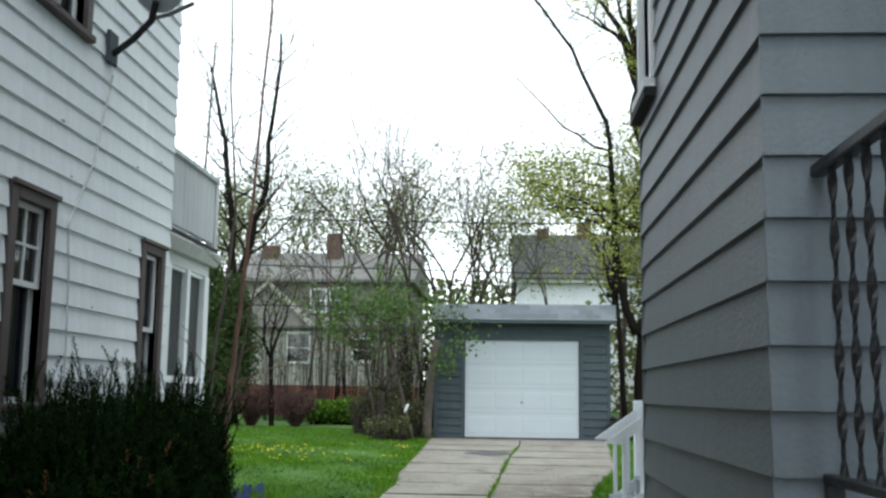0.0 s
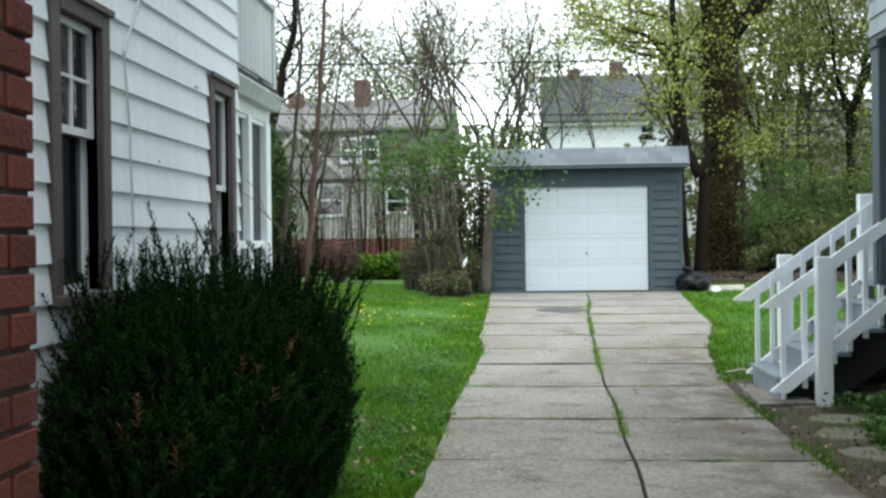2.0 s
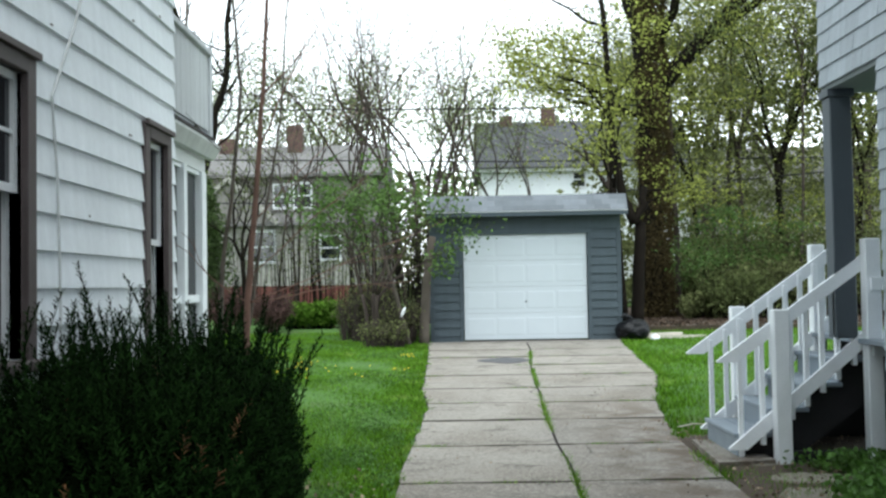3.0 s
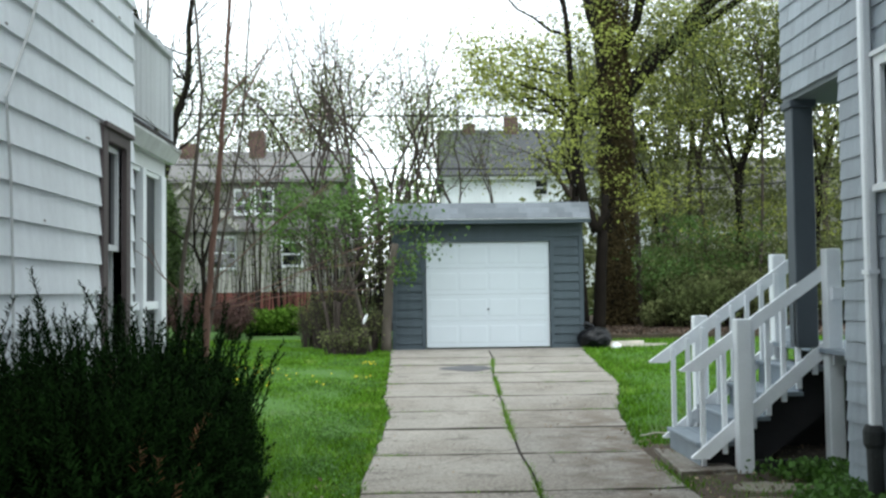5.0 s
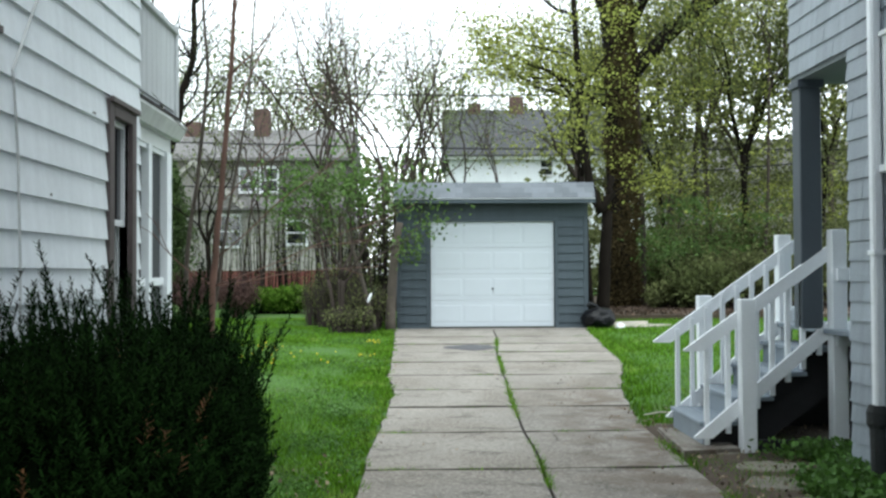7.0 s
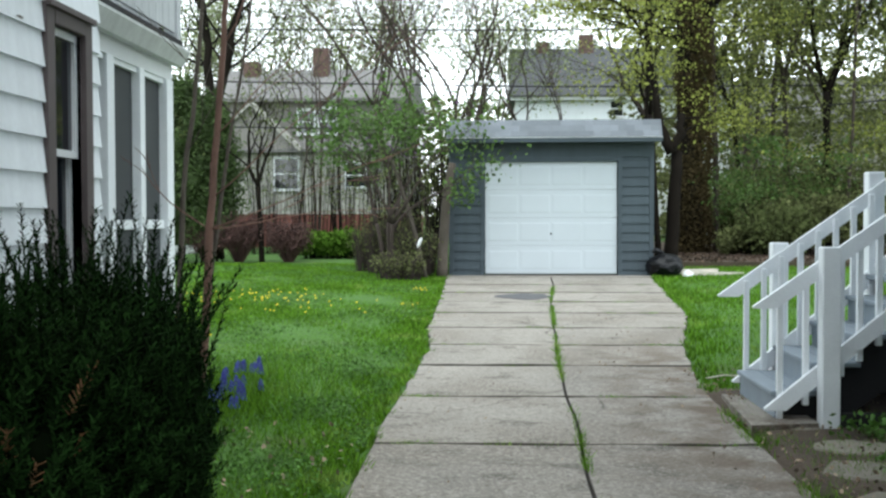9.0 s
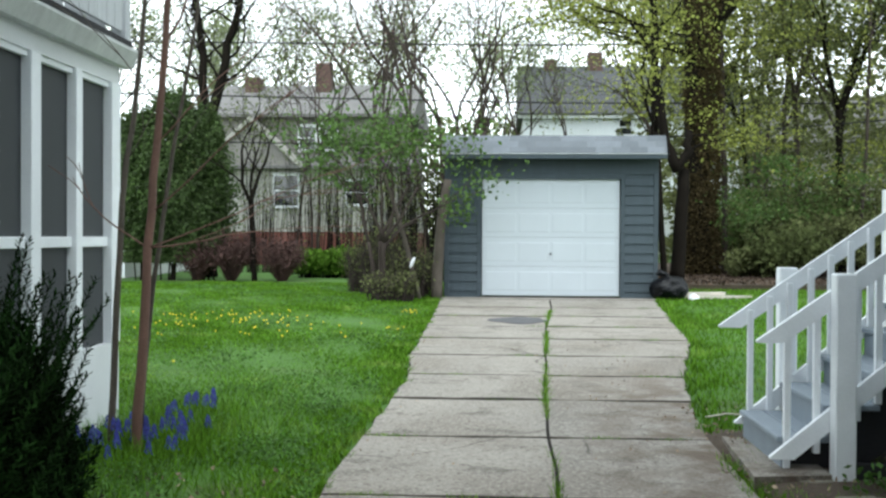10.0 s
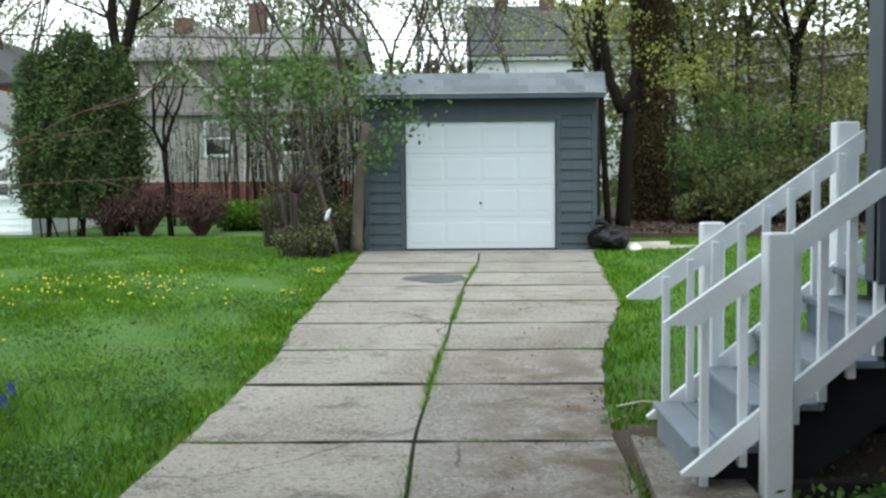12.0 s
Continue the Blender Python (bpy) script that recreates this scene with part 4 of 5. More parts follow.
tree("bare twin-trunked tree with grey-brown bark behind the cedar hedge", -8.2, 24, 4.1, 0.24, 11, M_LEAF_PALE, 0.035, 1, M_BARK, depth=1, kids=1, trunk=0.97, extra=twin, scatter=0.12, spread=0.5)
tree("small dark tree with bare curving branches between the red shrubs", -6.55, 22, 5.6, 0.07, 12, M_LEAF_PALE, 0.045, 2, M_BARK, depth=4, kids=3, trunk=0.34, spread=0.9, scatter=0.1)
for i, (x, y, h, r, lean) in enumerate([(-2.7, 25.5, 12.5, 0.085, -0.10), (-2.45, 25, 12, 0.08, 0.02), (-2.1, 26.5, 12.5, 0.085, 0.05), (-1.5, 25, 11.5, 0.06, 0.08), (-3.3, 26, 12.5, 0.075, -0.16), (-3.9, 28, 12.5, 0.07, -0.10), (-0.4, 27, 11, 0.06, 0.02), (0.9, 28, 10, 0.05, 0.05),
                                      (-5.3, 27, 11, 0.05, -0.05), (-6.2, 28, 11.5, 0.06, 0.04), (-4.7, 29, 12, 0.06, 0.0), (-5.9, 25.5, 8.5, 0.045, 0.05), (-7.0, 29, 11, 0.05, 0.0)]):
    tree("tall thin tree with upright budding branches behind the garage", x, y, h, r * 0.75, 30 + i, M_BLOSSOM if i in (3, 6, 1) else M_LEAF_PALE, 0.034, 2, M_BARK_THIN, depth=4, kids=3, trunk=0.34, spread=0.6, lean=(lean, 0), up=0.07, scatter=0.16, group="thin trees behind the garage", wander=0.22)
for i, (x, y, h, r) in enumerate([(-15, 48, 14, 0.2), (-11.5, 52, 15.5, 0.2), (-8.5, 50, 15, 0.18), (-5.6, 54, 15.5, 0.18), (-2.4, 56, 15.5, 0.18), (-19, 46, 13.5, 0.2), (-24, 50, 13.5, 0.2), (3.0, 62, 14, 0.2), (-13, 46, 12, 0.14), (-7, 45, 12.5, 0.12), (-0.6, 50, 12.5, 0.12)]):
    tree("distant hazy tree just coming into pale green leaf", x, y, h, r, 50 + i, M_HAZE, 0.10, 8, M_BARK_THIN, depth=4, kids=3, trunk=0.28, spread=0.62, scatter=0.5, group="distant trees behind the houses", shrink=0.72)
tree("bare tree with twisting limbs between the white house and hedge", -9.6, 18.5, 7.5, 0.10, 71, M_LEAF_PALE, 0.05, 1, M_BARK, depth=4, kids=3, trunk=0.35, spread=0.6, scatter=0.1)

# ---- lilac by the garage ----
lil = tree("leafy green lilac bush with pale trunks growing against the garage", -2.85, 16.35, 4.0, 0.042, 81, M_LEAF_DARK, 0.052, 3, M_BARK_THIN, depth=4, kids=3, trunk=0.28, spread=0.72, stems=3, scatter=0.13, category="bush", name="lilac_bush", lean=(-0.06, -0.03))
old = Shape()
limb(old, random.Random(4), (-2.02, 16.7, -0.1), (0.02, 0, 1), 2.2, 0.11, 0.07, 0.03, 0.0, 8, 9)
limb(old, random.Random(5), (-2.3, 16.5, -0.1), (-0.10, 0, 1), 2.4, 0.05, 0.03, 0.05, 0.0, 8, 7)
part("old_trunk", old, M_BARK_PALE, lil, smooth=True)
lr = np.random.default_rng(83)
heads = np.stack([lr.uniform(-3.4, -1.5, 14), lr.uniform(16.1, 16.5, 14), lr.uniform(2.2, 3.3, 14)], 1)
part("blossoms", leaves("blossoms", np.repeat(heads, 26, axis=0) + lr.normal(scale=(0.025, 0.025, 0.05), size=(14 * 26, 3)), 0.022, lr), M_LILAC, lil, "pale purple flower heads")

# ---- trees on the right ----
def bent(s, rnd, keys, r0, r1, tips, twigs=5, ln=1.2, spread=1.0):
    """A limb through key points, with side twigs on its upper part."""
    pts = [Vector(a).lerp(Vector(b), q / 3) + Vector((rnd.gauss(0, 0.02), 0, rnd.gauss(0, 0.02))) for a, b in zip(keys[:-1], keys[1:]) for q in range(3)] + [Vector(keys[-1])]
    rad = [r0 + (r1 - r0) * i / (len(pts) - 1) for i in range(len(pts))]
    s.tube(pts, rad, 8)
    for q in range(twigs):
        i = rnd.randint(len(pts) // 3, len(pts) - 1)
        d = Vector((rnd.gauss(0, spread), rnd.gauss(0, 0.4), rnd.uniform(-0.1, 1.0))).normalized()
        fork(s, rnd, pts[i], d, ln * rnd.uniform(0.7, 1.2), rad[i] * 0.32, 2, tips, 3, 0.65, 0.02, 0.7, 0.2)


def fork_a(s, rnd, tips):
    bent(s, rnd, [(3.08, 22, 2.6), (2.80, 22, 3.2), (2.60, 22, 4.7), (2.55, 22, 6.4), (2.35, 22, 8.4)], 0.13, 0.06, tips, 9, 1.3)
    bent(s, rnd, [(3.08, 22, 2.62), (3.32, 22, 3.05), (3.36, 22.1, 3.5)], 0.12, 0.07, tips, 2, 0.9)
    bent(s, rnd, [(2.6, 22, 5.2), (1.9, 21.8, 6.0), (1.2, 21.6, 6.2)], 0.05, 0.015, tips, 5, 0.8)
    bent(s, rnd, [(2.36, 22, 8.3), (1.4, 22, 10.4), (0.3, 22, 12.0)], 0.06, 0.03, [], 8, 1.3)
    bent(s, rnd, [(2.44, 22, 7.5), (1.2, 22, 8.2), (-0.1, 22, 9.6)], 0.04, 0.012, [], 9, 1.0)


tree("dark forked tree with low leafy branches behind the garage", 3.1, 22, 2.85, 0.17, 91, M_LEAF, 0.06, 4, M_BARK, depth=1, kids=1, trunk=0.95, extra=fork_a, scatter=0.2)
tree("thin dark tree rising straight behind the garage corner", 2.72, 21.4, 7, 0.075, 92, M_LEAF, 0.065, 4, M_BARK, depth=3, kids=3, trunk=0.5, spread=0.6, scatter=0.22)


def big_limbs(s, rnd, tips):
    for p, d, ln, r in (((4.35, 25, 6.4), (0.9, 0.1, 0.9), 5.0, 0.26), ((4.2, 25, 8.5), (-0.35, -0.2, 1.0), 3.6, 0.2), ((4.1, 25, 5.6), (-0.9, -0.6, 0.5), 2.0, 0.09), ((4.3, 25, 7.5), (0.2, -0.8, 0.8), 4.0, 0.15), ((5.5, 25.1, 7.9), (1, -0.2, 0.35), 4.5, 0.14)):
        fork(s, rnd, p, d, ln, r, 4, tips, 3, 0.65, 0.03, 0.70)


ivy_tree = tree("massive old tree wrapped in brown ivy with yellow-green spring leaves", 4.2, 25, 16, 0.33, 93, M_LEAF, 0.06, 8, M_BARK, depth=4, kids=3, trunk=0.62, extra=big_limbs, scatter=0.35, spread=0.6)
rng = np.random.default_rng(6)
na = 42000
ang, hh = rng.uniform(0, 6.283, na), rng.uniform(0, 1, na) ** 1.1 * 10.0
rad = 0.36 * (1 - hh * 0.02) + np.abs(rng.normal(0, 0.07, na)) + 0.07 * np.sin(hh * 3 + ang * 2)
part("ivy", leaves("ivy", np.stack([4.2 + rad * np.cos(ang), 25 + rad * np.sin(ang), hh], 1), 0.042, rng), M_IVY, ivy_tree, "dry brown ivy leaves")
for i, (x, y, h, r, lf) in enumerate([(6.1, 27, 10, 0.10, 0), (7.5, 28, 12, 0.14, 0), (8.4, 27, 11, 0.15, 1), (9.3, 29, 12, 0.09, 0), (10.4, 27, 11, 0.11, 1), (12.0, 30, 13, 0.2, 0), (5.6, 31, 13, 0.18, 1), (8.0, 34, 14, 0.2, 0), (11, 36, 14, 0.2, 1), (14, 34, 13, 0.2, 0), (13.2, 26, 10, 0.15, 0), (3.6, 30, 12, 0.14, 1)]):
    tree("woodland tree with dark trunk and fresh yellow-green leaves", x, y, h, r * 0.7, 100 + i, M_LEAF_PALE if lf else M_LEAF, 0.055, 13, M_BARK_THIN if i % 2 else M_BARK, depth=4, kids=3, trunk=0.42, spread=0.6, scatter=0.48, group="woodland trees", up=0.03, shrink=0.72)
for i, (x, y, w, h) in enumerate([(5.2, 23.5, 0.7, 0.7), (5.9, 23.0, 0.9, 1.3), (7.0, 23.6, 1.0, 1.6), (8.2, 23.2, 1.1, 1.5), (9.5, 23.8, 1.1, 1.7), (10.8, 23.4, 1.1, 1.6), (12.1, 23.9, 1.1, 1.6), (7.2, 26.4, 1.6, 2.6), (9.8, 26.6, 1.6, 2.4), (5.8, 28.0, 1.2, 2.2), (12.4, 27, 1.6, 2.4)]):
    brush("undergrowth_bush", "tangled woodland undergrowth with thin stems and dull green leaves", "bush", x - w, x + w, y - 0.6, y + 0.6, h, 60, (M_WOODS, M_LEAF_PALE, M_WOODS)[i % 3], M_BARK, 200 + i, 6, 0.07, "undergrowth bushes", narrow=0.7)


def sprays(name, n, each, x0, x1, y0, y1, z0, z1, size, spread, material, label, seed, power=1.0):
    """Flat layered sprays of leaves hung in the air of the wood, thinner towards the top."""
    rg = np.random.default_rng(seed)
    c = np.stack([rg.uniform(x0, x1, n), rg.uniform(y0, y1, n), z0 + (z1 - z0) * rg.uniform(0, 1, n) ** power], 1)
    gapy = np.sin(c[:, 0] * 1.9 + seed) * np.sin(c[:, 2] * 1.3 + c[:, 0] * 0.7) + rg.normal(0, 0.4, n)
    c = c[gapy > -0.45]
    p = np.repeat(c, each, axis=0)
    w = np.repeat(rg.uniform(0.5, 1.4, len(c)), each)[:, None]
    p += rg.normal(size=p.shape) * np.array([spread, spread, spread * 0.38]) * w
    return part(name, leaves(name, p[p[:, 2] > 0.1], size, rg), material, kind="stuff", label=label)


sprays("far_woods", 1900, 26, 4.5, 40, 36, 50, 0, 12, 0.20, 0.75, M_WOODS, "dim green depth of the wood behind the trees", 61, 1.6)
sprays("woodland_foliage", 600, 90, 4.6, 14, 24, 33, 1.2, 9.6, 0.062, 0.45, M_WOODS, "dull green layered foliage among the trunks", 62, 1.5)
sprays("woodland_foliage", 60, 70, 4.9, 8.0, 23.5, 26, 0.9, 3.2, 0.055, 0.36, M_LEAF_DARK, "brighter green saplings low in the wood", 65)
sprays("spring_foliage", 300, 50, 4.4, 13, 22.5, 30, 2.6, 9.5, 0.052, 0.34, M_LEAF, "fresh yellow-green sprays of leaves in the wood", 63)
sprays("spring_foliage", 130, 55, 3.0, 6.5, 23, 26, 7.5, 13.5, 0.052, 0.34, M_LEAF, "fresh yellow-green sprays high in the old tree", 66)
sprays("spring_foliage", 60, 46, 0.9, 4.2, 21.5, 24.5, 4.0, 7.6, 0.048, 0.30, M_LEAF, "fresh yellow-green sprays of leaves over the garage", 64)
part("far_woods", leaves("far_woods", np.stack([rng.uniform(-34, 4, 15000), rng.uniform(64, 70, 15000), rng.uniform(0, 1, 15000) ** 1.3 * 9], 1), 0.30, rng), M_LEAF_PALE, kind="stuff", label="hazy line of budding trees far behind the houses")
for i in range(8):
    r7 = random.Random(700 + i)
    tree("slim dark upright tree standing in the wood", 5.2 + i * 1.15 + r7.uniform(-0.45, 0.45), 24 + r7.uniform(0, 8), r7.uniform(8, 12), r7.uniform(0.035, 0.09), 720 + i, M_LEAF if i % 2 else M_LEAF_PALE, 0.05, 9, M_BARK_THIN, depth=3, kids=3, trunk=0.6, spread=0.55, scatter=0.4, group="slim woodland trees", wander=0.18)
# ---- hedges on the left ----


def cedar(x, y, rx, h, seed, top=1.0):
    rnd, rg = random.Random(seed), np.random.default_rng(seed)
    t = thing("cedar", "dense dark green cedar shrub at the lawn's far edge", "bush", group="cedar shrubs")
    s = Shape()
    limb(s, rnd, (x, y, 0), (0, 0, 1), h * 0.9, 0.06, 0.02, 0.04, 0.02, 6, 6)
    for i in range(5):
        limb(s, rnd, (x + rnd.gauss(0, 0.15), y, 0), (rnd.gauss(0, 0.2), 0, 1), h * 0.5, 0.025, 0.01, 0.06, 0.02, 5, 4)
    part("trunk", s, M_BARK, t)
    n = int(34000 * rx * h / 3.5)
    zz = rg.uniform(0.05, 1.0, n)
    prof = np.sqrt(np.clip(1 - ((zz - 0.52) / 0.52) ** 2, 0.04, 1)) * rx
    a = rg.uniform(0, 6.283, n)
    lump = 0.86 + 0.24 * np.sin(a * 3 + zz * 9 + seed) + 0.18 * np.sin(a * 7 - zz * 21) + rg.normal(0, 0.10, n)
    rr = prof * lump * rg.uniform(0.55, 1.05, n)
    c = np.stack([x + rr * np.cos(a), y + rr * np.sin(a) * 0.8, zz * h + 0.1 + rg.normal(0, 0.10, n) + 0.16 * np.sin(a * 5 + seed)], 1)
    part("crown", leaves("crown", c[c[:, 2] > 0.45], 0.044, rg, 2.0), M_CEDAR, t)


cedar(-9.2, 22.0, 0.72, 3.7, 1)
cedar(-8.5, 22.1, 0.86, 4.15, 2)
cedar(-7.85, 22.3, 0.72, 3.8, 3)
for i, (x0, x1, h) in enumerate([(-7.6, -6.65, 1.1), (-6.5, -5.35, 1.0), (-8.3, -7.5, 0.9)]):
    brush("red_shrub", "wiry red-brown bare shrub on a short dark foot", "bush", x0, x1, 21.6, 22.6, h, 120, M_SHRUB, M_SHRUB, 300 + i, 4, 0.032, "red-brown shrubs", narrow=0.12)
brush("green_mound", "low bright green rounded bush behind the lawn", "bush", -6.0, -4.5, 23.5, 24.5, 0.66, 160, M_CEDAR_BRIGHT, M_BARK, 310, 14, 0.07, narrow=0.8)
for i, (x0, x1, y, h) in enumerate([(-3.9, -3.1, 18.6, 1.0), (-3.6, -2.6, 18.0, 1.3), (-2.9, -2.1, 17.0, 0.9), (-3.2, -2.3, 16.2, 0.5)]):
    brush("dry_brush", "dry twiggy brush with a few green leaves along the lawn", "bush", x0, x1, y - 0.5, y + 0.5, h, 150, M_WOODS, M_BARK_THIN, 320 + i, 1, 0.035, "dry brush by the garage", narrow=0.8)
for i, (x0, x1, y, h) in enumerate([(-6.6, -5.2, 25.5, 3.6), (-5.4, -4.2, 24.5, 3.0), (-4.4, -3.2, 25.0, 3.8), (-8.2, -6.9, 27.0, 3.4), (-3.9, -2.4, 20.5, 3.2), (-3.0, -1.9, 18.6, 3.0), (-3.4, -1.6, 23.0, 4.2)]):
    brush("bare_thicket", "bare grey twiggy thicket standing before the cream house", "bush", x0, x1, y - 0.5, y + 0.5, h, 46, M_LEAF_PALE, M_BARK, 350 + i, 1, 0.05, "bare thickets", narrow=0.7)

# ---- houses behind ----
def far_window(parent, x0, x1, y, z0, z1, label="", mid=True):
    w = new("window")
    w.parent = parent
    tagged(w, label=label)
    f = Shape()
    for a, b, c, d in ((x0 - 0.06, x0, z0 - 0.1, z1 + 0.1), (x1, x1 + 0.06, z0 - 0.1, z1 + 0.1), (x0, x1, z1, z1 + 0.1), (x0, x1, z0 - 0.1, z0)):
        f.box(a, b, y - 0.09, y - 0.024, c, d)
    if mid:
        f.box(x0, x1, y - 0.07, y - 0.024, (z0 + z1) / 2 - 0.03, (z0 + z1) / 2 + 0.03)
    part("window_frame", f, M_WHITE_TRIM, w)
    part("pane", box(x0, x1, y - 0.05, y - 0.03, z0, z1), M_GLASS, w)


cream = thing("cream_house", "cream-sided two-storey house with a grey roof seen through bare branches", "house")
part("foundation", box(-11.3, -4.0, 34.0, 42, -0.4, 1.22), M_RUST_FENCE, cream)
part("wall", box(-11.2, -4.1, 34.0, 42, 1.22, 3.45), M_SIDING_FAR, cream)
part("wall", box(-11.1, -4.2, 34.6, 42, 3.45, 5.3), M_TAUPE, cream)
courses(cream, "siding_board", M_SIDING_FAR, "y", 34.0, -1, [(-11.2, -4.1)], 1.22, 3.45, 0.14, [(-8.83, -7.83, 2.05, 3.25), (-6.3, -5.4, 2.1, 3.05)], proud=0.02)
courses(cream, "siding_board", M_TAUPE, "y", 34.6, -1, [(-11.1, -4.2)], 3.5, 5.3, 0.16, [(-8.0, -6.5, 4.0, 5.1)], proud=0.02)
part("porch_roof", Shape().prism([(33.6, 3.40), (33.6, 3.50), (34.6, 3.95), (34.6, 3.40)], "x", -11.4, -3.9), M_ROOF_FAR, cream)
part("gable", Shape().prism([(-11.2, 3.5), (-7.9, 3.5), (-9.55, 5.05)], "y", 33.7, 34.6), M_TAUPE, cream)
for s in (-1, 1):
    part("gable_trim", Shape().prism([(-9.55, 5.05), (-9.55, 5.22), (-9.55 + s * 1.85, 3.52), (-9.55 + s * 1.75, 3.42)], "y", 33.55, 34.7), M_SIDING_FAR, cream)
part("roof", Shape().prism([(34.2, 5.25), (34.2, 5.36), (38.0, 6.9), (42.4, 5.36), (42.4, 5.25)], "x", -11.5, -3.9), M_ROOF_FAR, cream)
for x, z in ((-10.3, 7.1), (-7.6, 7.6)):
    part("chimney", box(x - 0.3, x + 0.3, 37, 37.6, 5.8, z, 0.03), M_CHIMNEY, cream)
far_window(cream, -8.75, -7.93, 34.0, 2.13, 3.17)
far_window(cream, -6.2, -5.52, 34.0, 2.2, 2.97)
far_window(cream, -8.0, -7.45, 34.6, 4.15, 4.93)
far_window(cream, -7.25, -6.65, 34.6, 4.15, 4.98)

white_far = thing("pale_house", "white house with a dark grey roof standing beyond the garage", "house")
part("wall", box(0.3, 11.5, 52, 60, -0.3, 7.35), M_WHITE_TRIM, white_far)
courses(white_far, "siding_board", M_WHITE_SIDING, "y", 52.0, -1, [(0.3, 11.5)], 2.5, 7.2, 0.22, [(5.2, 5.9, 6.3, 7.2)], proud=0.02)
part("fascia", box(0.0, 11.8, 51.6, 51.75, 7.22, 7.40), M_WHITE_TRIM, white_far)
part("roof", Shape().prism([(51.5, 7.38), (51.5, 7.46), (56, 10.6), (60.6, 7.46), (60.6, 7.38)], "x", 0.0, 11.8), M_ROOF_DARK, white_far)
part("chimney", box(3.9, 4.7, 55.5, 56.2, 9.0, 11.3, 0.03), M_CHIMNEY, white_far)
part("chimney", box(1.5, 2.2, 55.5, 56.2, 9.0, 10.9, 0.03), M_CHIMNEY, white_far)
far_window(white_far, 5.25, 5.85, 52.0, 6.4, 7.15)
far_window(white_far, 2.0, 2.9, 52.0, 4.2, 5.6)

shed = thing("white_garage", "white clapboard garage with a small barred window beside the cedars", "garage")
part("wall", box(-15, -9.98, 23, 29, -0.1, 2.12), M_WHITE_TRIM, shed)
part("gable", Shape().prism([(-15.0, 2.12), (-9.98, 2.12), (-12.5, 3.5)], "y", 23.0, 29), M_WHITE_TRIM, shed)
courses(shed, "siding_board", M_WHITE_SIDING, "y", 23.0, -1, [(-15, -9.98)], 0.1, 2.12, 0.15, [(-10.95, -10.35, 0.85, 1.6)], proud=0.02)
part("roof", Shape().prism([(-15.3, 1.98), (-12.5, 3.52), (-9.7, 1.98), (-9.7, 2.10), (-12.5, 3.66), (-15.3, 2.10)], "y", 22.7, 29.3), M_ROOF_FAR, shed)
far_window(shed, -10.85, -10.45, 23.0, 0.92, 1.5)
brick_far = thing("brick_building", "red brick building with a dark roof far behind the white garage", "building")
part("wall", box(-24, -17.6, 40, 48, -0.2, 5.1), M_BRICK, brick_far)
part("roof", Shape().prism([(-24.4, 5.1), (-17.3, 5.1), (-20.8, 7.6)], "y", 39.6, 48.4), M_ROOF_DARK, brick_far)
grey_far = thing("plain_house", "pale grey house glimpsed through the wood", "house")
part("wall", box(12, 22, 47, 55, -0.3, 5.5), M_SIDING_FAR, grey_far)
part("roof", Shape().prism([(46.5, 5.5), (51, 8.2), (55.5, 5.5)], "x", 11.6, 22.4), M_ROOF_FAR, grey_far)
far_window(grey_far, 13.5, 14.4, 47.0, 2.5, 3.9)

patch = Shape()
rp = random.Random(2)
poly = [(-0.62 + 0.42 * (0.8 + rp.uniform(0, 0.35)) * math.cos(k * 6.283 / 16), 13.1 + 0.42 * (0.8 + rp.uniform(0, 0.35)) * math.sin(k * 6.283 / 16)) for k in range(16)]
patch.add([(a, b, ground_z(0, b) + 0.006) for a, b in poly] + [(-0.62 + (a + 0.62) * 0.85, 13.1 + (b - 13.1) * 0.85, ground_z(0, b) + 0.018) for a, b in poly], [tuple(range(16, 32))] + [(k, (k + 1) % 16, 16 + (k + 1) % 16, 16 + k) for k in range(16)])
part("tar_patch", patch, M_ASPHALT, driveway, "rough dark tar patch")
# ---- cables across the back ----
for z0, z1, z2 in ((6.49, 6.36, 6.42), (5.0, 4.78, 4.75), (3.70, 3.55, 4.05)):
    c = thing("overhead_cable", "black overhead cable sagging across the back gardens", "cable", group="overhead cables")
    pts = []
    for i in range(25):
        x = -26 + i * 2.2
        u = (x + 8) / 16
        z = z0 + (z1 - z0) * min(max((x + 9) / 9, -2), 1) + (z2 - z1) * max(0, (x - 0) / 4.5) * 0.7
        pts.append((x, 27, z))
    part("wire", Shape().tube(pts, 0.023, 5), M_CABLE, c)

# ---- drainpipe ----
pipe = thing("drainpipe", "white metal drainpipe running down the grey shingled wall", "drainpipe")
part("pipe", box(GX - 0.09, GX - 0.022, 3.275, 3.352, 0.20, 6.2, 0.014), M_WHITE_WOOD, pipe)
for z in (1.2, 3.1, 5.0):
    part("bracket", box(GX - 0.096, GX - 0.019, 3.265, 3.362, z, z + 0.03), M_WHITE_WOOD, pipe)
part("boot", Shape().tube([(GX - 0.07, 3.313, 0.24), (GX - 0.07, 3.313, 0.20), (GX - 0.07, 3.313, 0.12), (GX - 0.07, 3.31, 0.09), (GX - 0.07, 3.30, -0.1), (GX - 0.06, 3.29, -0.42)], [0.05, 0.068, 0.066, 0.05, 0.05, 0.048], 12), M_BOOT, pipe, "dark clay drain boot")

